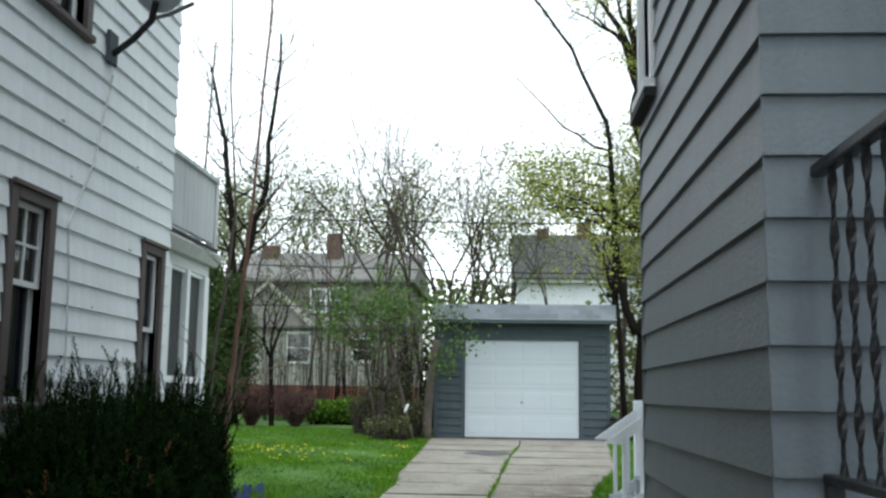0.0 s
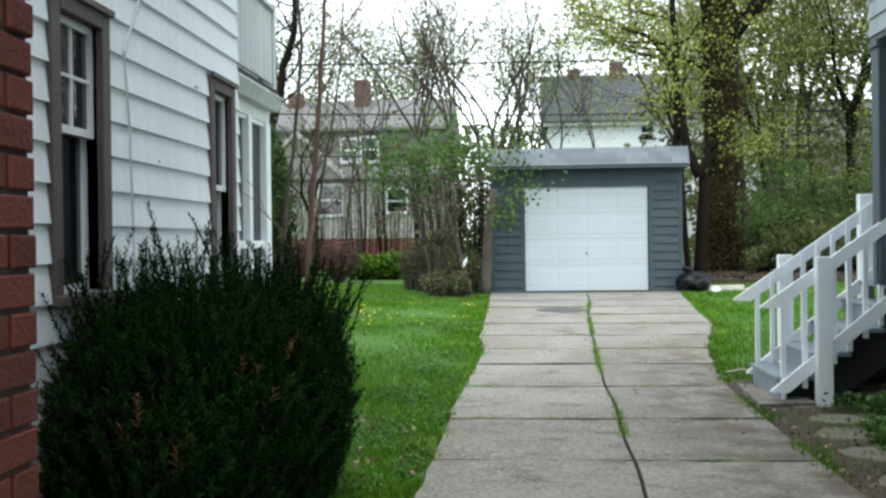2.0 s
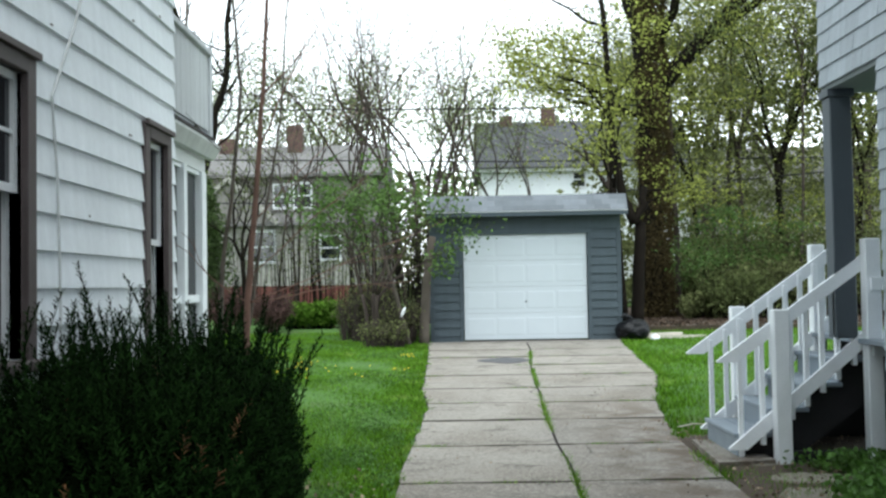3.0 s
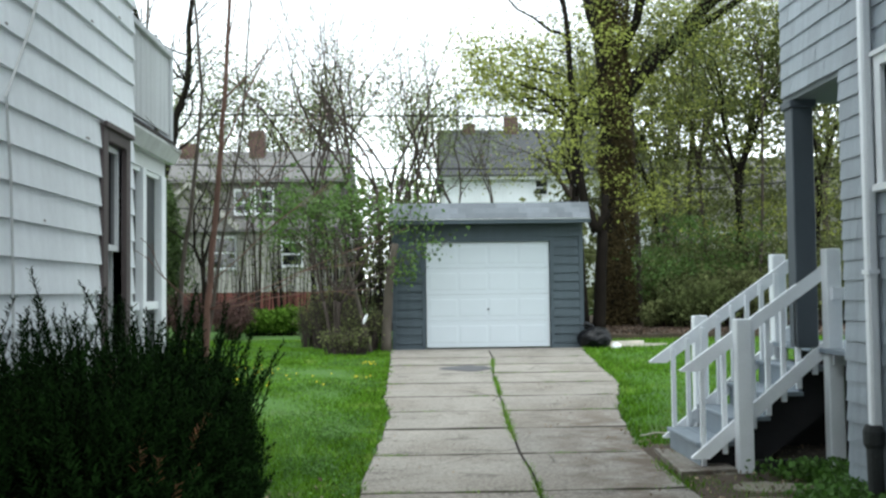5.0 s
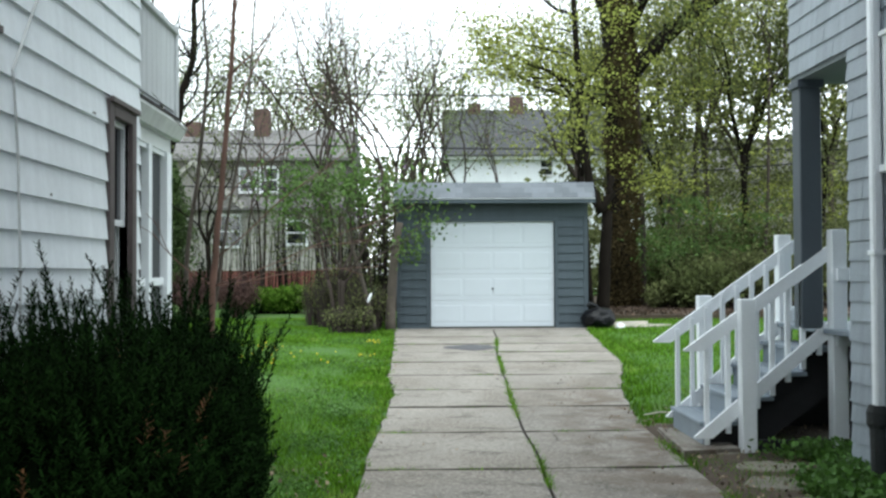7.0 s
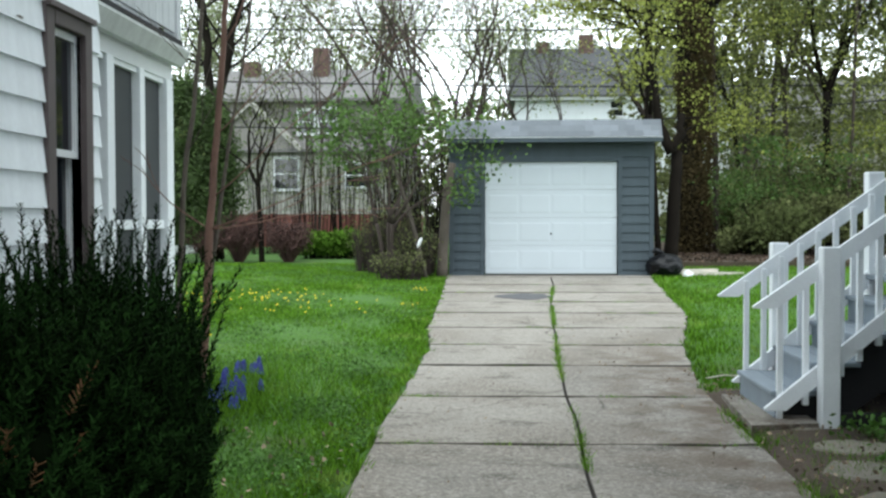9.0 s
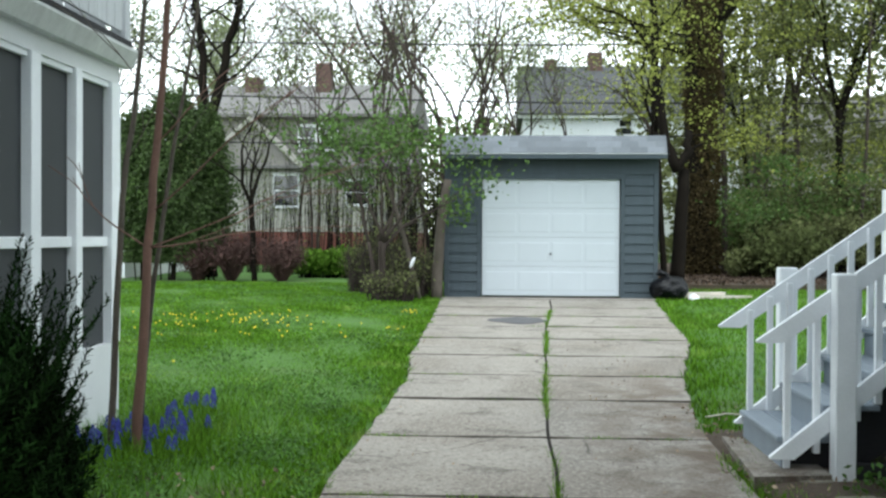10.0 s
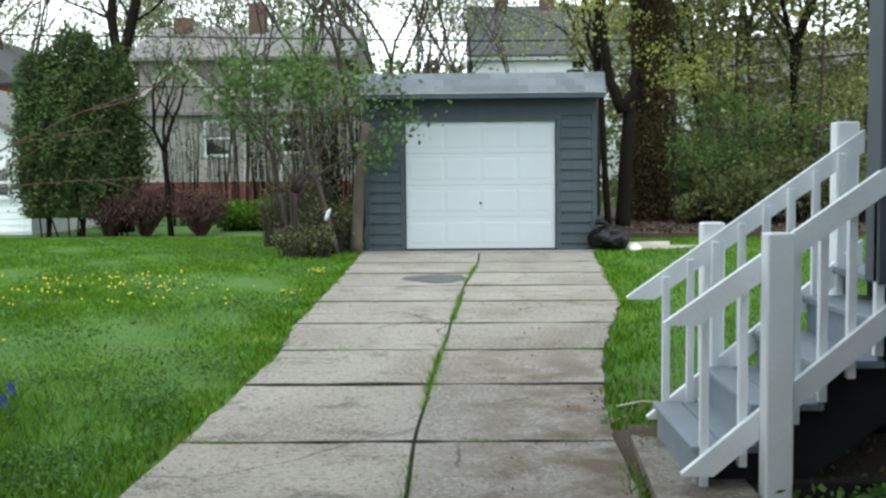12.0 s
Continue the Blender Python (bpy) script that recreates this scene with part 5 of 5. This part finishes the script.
# ---- satellite dish ----
dish = thing("satellite_dish", "grey satellite dish on a bent arm bracketed to the clapboard wall", "satellite dish")
part("bracket", box(WX + 0.022, WX + 0.05, 1.76, 1.92, 3.26, 3.50, 0.005), M_GARAGE, dish)
part("arm", Shape().tube([(WX + 0.05, 1.84, 3.34), (-3.02, 1.70, 3.40), (-2.86, 1.60, 3.50), (-2.80, 1.50, 3.60)], 0.024, 8), M_DARK, dish)
part("feed_arm", Shape().tube([(-2.86, 1.58, 3.50), (-2.84, 1.9, 3.66), (-2.80, 2.3, 3.90)], 0.016, 8), M_DARK, dish)
ds = Shape()
dm = look((-2.82, 1.42, 3.80), (-1.6, 4.8, 5.2))
rings, seg = 6, 24
dv = [tuple(dm @ Vector((0, 0, 0.0)))]
for s_, off in ((1, 0.0), (-1, 0.012)):
    for r in range(1, rings + 1):
        for k in range(seg):
            rr = 0.27 * r / rings
            dv.append(tuple(dm @ Vector((rr * math.cos(k * 6.2832 / seg), rr * 1.1 * math.sin(k * 6.2832 / seg), -0.9 * rr * rr + off))))
df = [(0, 1 + k, 1 + (k + 1) % seg) for k in range(seg)]
for r in range(rings - 1):
    df += [(1 + r * seg + k, 1 + (r + 1) * seg + k, 1 + (r + 1) * seg + (k + 1) % seg, 1 + r * seg + (k + 1) % seg) for k in range(seg)]
part("reflector", Shape().add(dv[:1 + rings * seg], df), mat("dish_grey", (0.32, 0.34, 0.36), 0.5, 0.1, 4, 40, 0.1), dish, smooth=True)

# ---- wall cable ----
wc = thing("wall_cable", "thin white cable hanging loosely down the clapboard wall", "cable")
part("wire", Shape().tube([(WX + 0.03, 1.9, 3.2), (WX + 0.03, 1.66, 2.5), (WX + 0.03, 1.58, 2.36), (WX + 0.03, 1.31, 1.99), (WX + 0.03, 1.37, 1.65), (WX + 0.03, 1.40, 1.2), (WX + 0.03, 1.42, 0.4)], 0.007, 5), M_GUTTER, wc)

# ---- iron railing ----
rail = thing("iron_railing", "black wrought-iron porch railing with twisted bars against grey shingles", "railing")
RX = 0.48
part("top_rail", box(RX - 0.022, RX + 0.022, -4.3, -2.402, 1.505, 1.54, 0.006), M_IRON, rail)
part("bottom_rail", box(RX - 0.018, RX + 0.018, -4.3, -2.402, 0.70, 0.725, 0.004), M_IRON, rail)
for i in range(14):
    y = -2.52 - i * 0.125
    b = Shape()
    n, hgt = 26, 0.78
    ring = []
    for k in range(n + 1):
        z = 0.725 + hgt * k / n
        tw = k * 0.62
        for q in range(4):
            a = tw + q * math.pi / 2
            w = 0.013 if q % 2 == 0 else 0.006
            ring.append((RX + w * math.cos(a), y + w * math.sin(a), z))
    fs = [(k * 4 + q, k * 4 + (q + 1) % 4, (k + 1) * 4 + (q + 1) % 4, (k + 1) * 4 + q) for k in range(n) for q in range(4)]
    part("twisted_bar", b.add(ring, fs), M_IRON, rail)
porch_floor = thing("front_porch_floor", "grey painted front porch floor below the iron railing", "porch")
part("deck", box(RX - 0.06, 4.0, -6.2, -2.405, 0.50, 0.58, 0.01), M_STEP, porch_floor)
part("skirt", box(RX - 0.02, 4.0, -6.1, -2.405, -0.7, 0.50), M_DARK, porch_floor)
part("foot", box(RX - 0.02, RX + 0.02, -2.46, -2.42, 0.58, 0.70), M_IRON, rail)
part("foot", box(RX - 0.02, RX + 0.02, -4.3, -4.26, 0.58, 1.505), M_IRON, rail)

# ---- rubbish by the garage ----
bag = thing("rubbish_bag", "bulging crumpled black plastic rubbish bag beside the garage", "bag")
bm = bmesh.new()
bmesh.ops.create_icosphere(bm, subdivisions=5, radius=1)
for v in bm.verts:
    p = v.co.copy()
    k = 1 + 0.16 * noise.noise(p * 1.6) + 0.10 * abs(noise.noise(p * 4.0)) + 0.05 * noise.noise(p * 11)
    v.co = (2.10 + p.x * 0.33 * k, 16.9 + p.y * 0.28 * k, max(0.19 + p.z * 0.22 * k, 0.0) - 0.01)
bs = Shape()
bm.verts.index_update()
bs.add([tuple(v.co) for v in bm.verts], [tuple(v.index for v in f.verts) for f in bm.faces])
bm.free()
part("sack", bs, M_BAG, bag, smooth=True)
part("knot", Shape().tube([(2.05, 16.88, 0.36), (2.02, 16.86, 0.44), (1.90, 16.82, 0.47), (1.84, 16.8, 0.44)], [0.07, 0.035, 0.06, 0.02], 7), M_BAG, bag)
for i, (a, b, w, h) in enumerate([((2.35, 17.2), (3.15, 17.5), 0.16, 0.10), ((2.4, 16.95), (3.35, 17.15), 0.10, 0.04), ((2.6, 17.4), (3.6, 17.2), 0.08, 0.05)]):
    pl = thing("board", "pale discarded board lying in the grass beside the bag", "board", group="discarded boards")
    d = (Vector(b) - Vector(a)).normalized()
    nrm = Vector((-d.y, d.x)) * w / 2
    A, B = Vector(a), Vector(b)
    part("plank", Shape().prism([tuple(A - nrm), tuple(B - nrm), tuple(B + nrm), tuple(A + nrm)], "z", -0.02, h), M_PLANK, pl)
wr = thing("paper_scrap", "crumpled white paper scrap lying by the bag", "litter")
part("scrap", Shape().add([(2.38, 16.7, 0.0), (2.55, 16.68, 0.01), (2.6, 16.8, 0.05), (2.42, 16.82, 0.09), (2.48, 16.74, 0.12)], [(0, 1, 4), (1, 2, 4), (2, 3, 4), (3, 0, 4)]), M_WHITE_TRIM, wr)
lit = thing("plastic_litter", "crumpled white plastic litter under the weeds by the grey wall", "litter")
bm = bmesh.new()
bmesh.ops.create_icosphere(bm, subdivisions=3, radius=1)
for v in bm.verts:
    p = v.co.copy()
    k = 0.7 + 0.9 * abs(noise.noise(p * 2.6 + Vector((3, 1, 0))))
    v.co = (1.55 + p.x * 0.13 * k, 3.85 + p.y * 0.10 * k, max(-0.27 + p.z * 0.08 * k, -0.33))
bs = Shape()
bm.verts.index_update()
bs.add([tuple(v.co) for v in bm.verts], [tuple(v.index for v in f.verts) for f in bm.faces])
bm.free()
part("crumple", bs, M_WHITE_TRIM, lit)
bird = thing("bird_feeder", "small white hanging feeder in the brush by the garage", "bird feeder")
part("feeder", Shape().tube([(-2.42, 16.0, 0.55), (-2.40, 16.0, 0.60), (-2.37, 16.0, 0.68), (-2.34, 16.0, 0.73)], [0.012, 0.03, 0.03, 0.01], 9), M_WHITE_TRIM, bird)
stick = thing("fallen_stick", "pale thin stick lying on the lawn edge by the steps", "stick")
part("wood", Shape().tube([(0.62, 6.35, ground_z(0, 6.3) + 0.03), (0.78, 6.4, ground_z(0, 6.3) + 0.05), (0.98, 6.38, ground_z(0, 6.3) + 0.04)], [0.008, 0.007, 0.004], 5), M_PLANK, stick)

pad = thing("step_pad", "worn grey concrete pad at the foot of the steps", "slab")
part("slab", Shape().prism([(0.53, 4.55), (0.98, 4.62), (1.0, 5.6), (0.60, 5.72)], "z", -0.36, ground_z(0, 5.1) + 0.042), M_CONCRETE, pad)
# ---- stepping stones ----
for i, (x, y, w, d) in enumerate([(1.05, 4.15, 0.30, 0.22), (0.95, 3.62, 0.34, 0.26), (1.05, 3.05, 0.42, 0.30), (1.3, 2.4, 0.75, 0.40), (0.85, 4.7, 0.2, 0.15)]):
    rnd = random.Random(i)
    st = thing("flagstone", "worn mossy flagstone set in bare earth beside the driveway", "stone", group="flagstones")
    n = 9
    poly = [(x + w * (0.9 + rnd.uniform(-0.16, 0.1)) * math.cos(k * 6.283 / n), y + d * (0.95 + rnd.uniform(-0.16, 0.1)) * math.sin(k * 6.283 / n)) for k in range(n)]
    z = ground_z(0, y)
    v = [(a, b, z - 0.05) for a, b in poly] + [(a, b, z + 0.012) for a, b in poly] + [(x + (a - x) * 0.93, y + (b - y) * 0.93, z + 0.026) for a, b in poly]
    f = [tuple(range(2 * n, 3 * n))] + [(r * n + k, r * n + (k + 1) % n, (r + 1) * n + (k + 1) % n, (r + 1) * n + k) for r in (0, 1) for k in range(n)]
    part("slab", Shape().add(v, f), M_STONE, st)
bed = Shape()
gx = np.arange(0.52, 3.4, 0.12)
gy = np.arange(0.7, 6.2, 0.12)
bv = [(float(x) + 0.0, float(y), ground_z(0, y) + 0.020 - 0.05 * (i in (0, len(gx) - 1) or j in (0, len(gy) - 1)) + 0.012 * noise.noise(Vector((x * 5, y * 5, 0)))) for j, y in enumerate(gy) for i, x in enumerate(gx)]
bw = len(gx)
bed.add(bv, [(j * bw + i, j * bw + i + 1, (j + 1) * bw + i + 1, (j + 1) * bw + i) for j in range(len(gy) - 1) for i in range(bw - 1)])
part("planting_bed", bed, M_DIRT, kind="structure", smooth=True, label="bare brown earth with dead leaves beside the steps")

# ---- grass, weeds, flowers ----
rng = np.random.default_rng(9)


def ground_array(x, y):
    z = np.where(y < 17, -0.025 * (17 - y), 0.005 * (y - 17))
    return z


def blades(name, xs, ys, h, w, material, label, lean=0.5, base=0.0):
    n = len(xs)
    z = ground_array(xs, ys) + base
    a = rng.uniform(0, 6.283, n)
    hh = h * rng.uniform(0.5, 1.3, n)
    lx, ly = rng.normal(0, lean, n) * hh, rng.normal(0, lean, n) * hh
    wx, wy = np.cos(a) * w, np.sin(a) * w
    v = np.stack([np.stack([xs - wx, ys - wy, z - 0.03], 1), np.stack([xs + wx, ys + wy, z - 0.03], 1), np.stack([xs + lx, ys + ly, z + hh], 1)], 1).reshape(-1, 3)
    return part(name, bulk_mesh(name, v, np.arange(3 * n).reshape(-1, 3)), material, kind="stuff", label=label)


def lawn_points(n, x0, x1, y0, y1, power=1.7):
    ys = y0 + (y1 - y0) * rng.uniform(0, 1, n) ** power
    xs = rng.uniform(x0, x1, n)
    return xs, ys


dl = np.interp
xs, ys = lawn_points(330000, -10.5, -1.7, 1.8, 21.5, 1.35)
edge = np.interp(ys, [-14, 2, 5, 8.2, 9.6, 12.5, 16.5, 17, 22], [-1.93, -1.9, -1.86, -1.75, -1.86, -1.87, -1.92, -1.92, -1.92]) + 0.05 * np.sin(ys * 9) - 0.01
keep = (xs < edge) & ~((xs < -3.6) & (ys < 6.2))
clump = np.sin(xs * 1.7 + 1) * np.sin(ys * 1.3) + 0.6 * np.sin(xs * 5 + ys * 3)
hgt = 0.032 + 0.014 * np.clip(clump, -1, 1)
blades("grass", xs[keep], ys[keep], hgt[keep], 0.0045 + 0.0006 * ys[keep], M_GRASS, "bright green uncut grass of the lawn", 0.9)
xs, ys = lawn_points(90000, 0.5, 9.0, 5.9, 21, 1.2)
edge = np.interp(ys, [-14, 2.1, 3.6, 5.5, 6.1, 8.2, 10.8, 16.2, 17, 17.01, 22], [0.52, 0.53, 0.50, 0.50, 0.54, 0.79, 1.33, 1.76, 1.80, 1.95, 1.95]) + 0.04 * np.sin(ys * 8)
keep = (xs > edge) & ~((xs > 2.1) & (ys > 19.9 + 0.15 * np.sin(xs * 5)))
blades("grass", xs[keep], ys[keep], 0.05, 0.0045 + 0.0006 * ys[keep], M_GRASS, "bright green grass between the driveway and wood")
ys = rng.uniform(-3, 16.4, 5200)
mid = np.interp(ys, [-14, 2, 4.8, 6.8, 9, 12.7, 14.6, 17], [-0.66, -0.65, -0.57, -0.54, -0.44, -0.26, -0.11, 0.0])
keep = (np.sin(ys * 1.9) + np.sin(ys * 5.1) * 0.5 + (ys > 6.8) * 0.7 - (ys > 14.5) * 2 + rng.normal(0, 0.3, len(ys))) > 0.25
blades("joint_grass", (mid + rng.normal(0.004, 0.010, len(ys)))[keep], ys[keep], 0.045, 0.005, M_GRASS, "grass growing in the driveway's centre joint", 0.6)
jx, jy = [], []
for j in JOINTS:
    if 1 < j < 16:
        for q in range(7):
            m = int(rng.integers(10, 90))
            jx.append(rng.uniform(-1.85, 1.5) + rng.normal(0, 0.07, m))
            jy.append(j + rng.normal(0, 0.012, m))
jx, jy = np.concatenate(jx), np.concatenate(jy)
keep = (jx > -1.85) & (jx < np.interp(jy, [2, 6, 8.2, 10.8, 16.2], [0.45, 0.5, 0.75, 1.25, 1.7]))
blades("joint_grass", jx[keep], jy[keep], 0.022, 0.005, M_GRASS, "short grass sprouting from the driveway's cross joints", 0.8)
# ground cover and litter
xs, ys = rng.uniform(0.95, 3.3, 34000), rng.uniform(2.2, 5.2, 34000)
keep = ((ys < 4.45) | (xs > 1.95)) & ((np.sin(xs * 4) * np.sin(ys * 3.3 + 1) + (xs - 1.05) * 1.6 + rng.normal(0, 0.25, 34000)) > 0.0)
c = np.stack([xs, ys, ground_array(xs, ys) + rng.uniform(0.02, 0.17, 34000)], 1)[keep]
part("ground_cover", leaves("ground_cover", c, 0.034, rng, 1.3), M_WEED, kind="stuff", label="low leafy green ground cover below the steps")
xs, ys = rng.uniform(0.5, 2.8, 1800), rng.uniform(1.5, 6.8, 1800)
c = np.stack([xs, ys, ground_array(xs, ys) + 0.035], 1)
part("dead_leaves", leaves("dead_leaves", c, 0.020, rng, 1.5), M_LITTER, kind="stuff", label="scattered dry leaves on the earth and driveway edge")
n = 700
xs, ys = rng.uniform(-1.85, 0.5, n), 2 + rng.uniform(0, 1, n) ** 0.8 * 9
keep = (xs > 0.1 + rng.normal(0, 0.4, n)) | (rng.uniform(0, 1, n) < 0.12) | (np.abs(xs + 1.85) < 0.08)
c = np.stack([xs, ys, ground_array(xs, ys) + 0.016], 1)[keep]
part("driveway_debris", leaves("driveway_debris", c, 0.013, rng, 1.6), M_LITTER, kind="stuff", label="crumbs of dry leaf and bark strewn on the driveway")
part("woodland_floor", Shape().prism([(2.05, 19.9), (2.3, 19.75), (15, 19.85), (15, 38), (2.05, 38)], "z", 0.0, 0.13), M_DIRT, kind="structure", label="bare brown leaf-strewn floor of the wood")
n = 9000
xs, ys = rng.uniform(2.0, 14, n), rng.uniform(19.6, 27, n)
c = np.stack([xs, ys, 0.14 + rng.uniform(0, 0.03, n)], 1)
part("wood_litter", leaves("wood_litter", c, 0.05, rng, 1.5), M_LITTER_DARK, kind="stuff", label="dry brown leaves lying under the trees")
xs, ys = rng.uniform(0.45, 1.6, 15000), rng.uniform(1.4, 5.6, 15000)
keep = np.sin(xs * 6 + 2) * np.sin(ys * 3.7) + rng.normal(0, 0.4, 15000) > 0.1
blades("sparse_grass", xs[keep], ys[keep], 0.05, 0.005, M_GRASS, "sparse grass and moss between the flagstones", 0.8)
xs, ys = rng.normal(-3.1, 0.35, 3600), rng.normal(5.4, 0.8, 3600)
keep = xs < -2.3
blades("tall_weeds", xs[keep], ys[keep], 0.14, 0.006, M_GRASS, "long weeds and bulb leaves around the saplings", 0.5)
xs, ys = rng.uniform(-3.7, -1.9, 26000), rng.uniform(2.0, 7.4, 26000)
keep = (np.sin(xs * 5 + 1) * np.sin(ys * 4) + rng.normal(0, 0.35, 26000) > 0.25)
c = np.stack([xs, ys, ground_array(xs, ys) + rng.uniform(0.02, 0.075, 26000)], 1)[keep]
part("lawn_weeds", leaves("lawn_weeds", c, 0.017, rng, 1.3), M_WEED, kind="stuff", label="broad-leaved weeds mixed into the grass")
n = 40000
ys = 7.4 + 13 * rng.uniform(0, 1, n)
xs = rng.uniform(-9.5, -1.95, n)
keep = (np.sin(xs * 2.3 + 1) * np.sin(ys * 1.9) + rng.normal(0, 0.3, n) > 0.3)
c = np.stack([xs, ys, ground_array(xs, ys) + rng.uniform(0.02, 0.06, n)], 1)[keep]
part("lawn_weeds", leaves("lawn_weeds", c, 0.022, rng, 1.3), M_WEED, kind="stuff", label="clover and weeds mixed into the grass")
xs, ys = rng.uniform(-3.2, -1.95, 120), rng.uniform(2.2, 4.6, 120)
c = np.stack([xs, ys, ground_array(xs, ys) + 0.05], 1)
part("weed_leaves", leaves("weed_leaves", c, 0.024, rng, 1.5), M_LITTER, kind="stuff", label="withered leaves in the grass near the bush")
# dandelions
dx = np.concatenate([rng.normal(a, s, n) for a, b, s, n in ((-5.6, 12.3, 0.7, 40), (-4.4, 12.4, 0.5, 44), (-3.6, 11.0, 0.5, 12), (-2.6, 11.2, 0.3, 7), (-4.8, 9.8, 0.9, 14), (-2.15, 13.5, 0.12, 9))])
dy = np.concatenate([rng.normal(b, s * 1.2, n) for a, b, s, n in ((-5.6, 12.3, 0.7, 40), (-4.4, 12.4, 0.5, 44), (-3.6, 11.0, 0.5, 12), (-2.6, 11.2, 0.3, 7), (-4.8, 9.8, 0.9, 14), (-2.15, 13.5, 0.12, 9))])
fl = Shape()
for x, y in zip(dx, dy):
    z = float(ground_z(x, y)) + float(rng.uniform(0.06, 0.10))
    k, r = 7, float(rng.uniform(0.011, 0.019))
    fl.add([(x, y, z + 0.012)] + [(x + r * math.cos(q * 6.283 / k), y + r * math.sin(q * 6.283 / k), z) for q in range(k)] + [(x, y, z - 0.015)], [(0, 1 + q, 1 + (q + 1) % k) for q in range(k)] + [(k + 1, 1 + (q + 1) % k, 1 + q) for q in range(k)])
part("dandelions", fl, M_YELLOW, kind="stuff", label="yellow dandelion heads scattered over the lawn")
# blue hyacinths
for i, (x, y) in enumerate([(-2.95, 6.35), (-3.05, 6.25), (-3.2, 5.6), (-2.9, 5.55), (-3.05, 5.65), (-3.3, 5.15), (-2.85, 5.4), (-3.4, 5.0), (-3.12, 6.15), (-3.0, 5.1), (-3.2, 5.0), (-2.95, 5.25), (-3.3, 4.85), (-3.1, 4.72), (-2.85, 4.95), (-3.35, 5.35), (-2.98, 6.2), (-2.75, 5.05)]):
    hy = thing("hyacinth", "blue grape hyacinth spikes among green bulb leaves", "flower", group="blue hyacinths")
    rnd = random.Random(i)
    s, l = Shape(), Shape()
    for k in range(3):
        px, py = x - 0.15 + rnd.gauss(0, 0.09), y + rnd.gauss(0, 0.12)
        z = ground_z(px, py)
        h = rnd.uniform(0.13, 0.20)
        l.tube([(px, py, z - 0.02), (px, py, z + h - 0.07)], [0.005, 0.004], 4)
        for q in range(16):
            a, zz = q * 2.4, z + h - 0.08 + q * 0.0052
            rr = 0.017 * (1 - q / 22)
            cx_, cy_ = px + rr * math.cos(a), py + rr * math.sin(a)
            s.tube([(cx_, cy_, zz + 0.006), (cx_ + rr * 0.6 * math.cos(a), cy_ + rr * 0.6 * math.sin(a), zz - 0.008)], [0.007, 0.006], 4)
    part("bloom", s, M_BLUE, hy, kind="stuff")
    part("stalk", l, M_WEED, hy, kind="stuff")

# ---- brickwork ----
brick_mesh = {}


def brick(w):
    key = round(w, 3)
    if key not in brick_mesh:
        me = box(-0.012, 0.0, 0, w, 0, 0.0635, 0.004).mesh("brick")
        me.materials.append(M_BRICK)
        brick_mesh[key] = me
    return brick_mesh[key]


def lay_bricks():
    rnd = random.Random(12)
    rest = Shape()
    z, row = -0.72, 0
    while z < 4.15:
        y = BY - 0.2 if row % 2 == 0 else BY - 0.1
        first = True
        while y > -5.4:
            w = 0.2 - 0.01 if not (first and row % 2) else 0.095
            px = BX + rnd.uniform(-0.001, 0.002)
            if y > BY - 1.15 and z > -0.55 and z < 3.0:
                b = part("brick", brick(w), None, brick_porch)
                b.location = (px, y, z)
            else:
                rest.box(px - 0.012, px, y, y + w, z, z + 0.0635)
            y -= 0.205
            first = False
        x, w = (BX - 0.2, 0.192) if row % 2 == 0 else (BX - 0.1, 0.095)
        while x > BX - 1.0:
            rest.box(x, x + w, BY - 0.012, BY + rnd.uniform(-0.001, 0.002), z, z + 0.0635)
            x, w = x - 0.205, 0.192
        z += 0.0745
        row += 1
    part("bricks", rest, M_BRICK, brick_porch, kind="stuff")


lay_bricks()
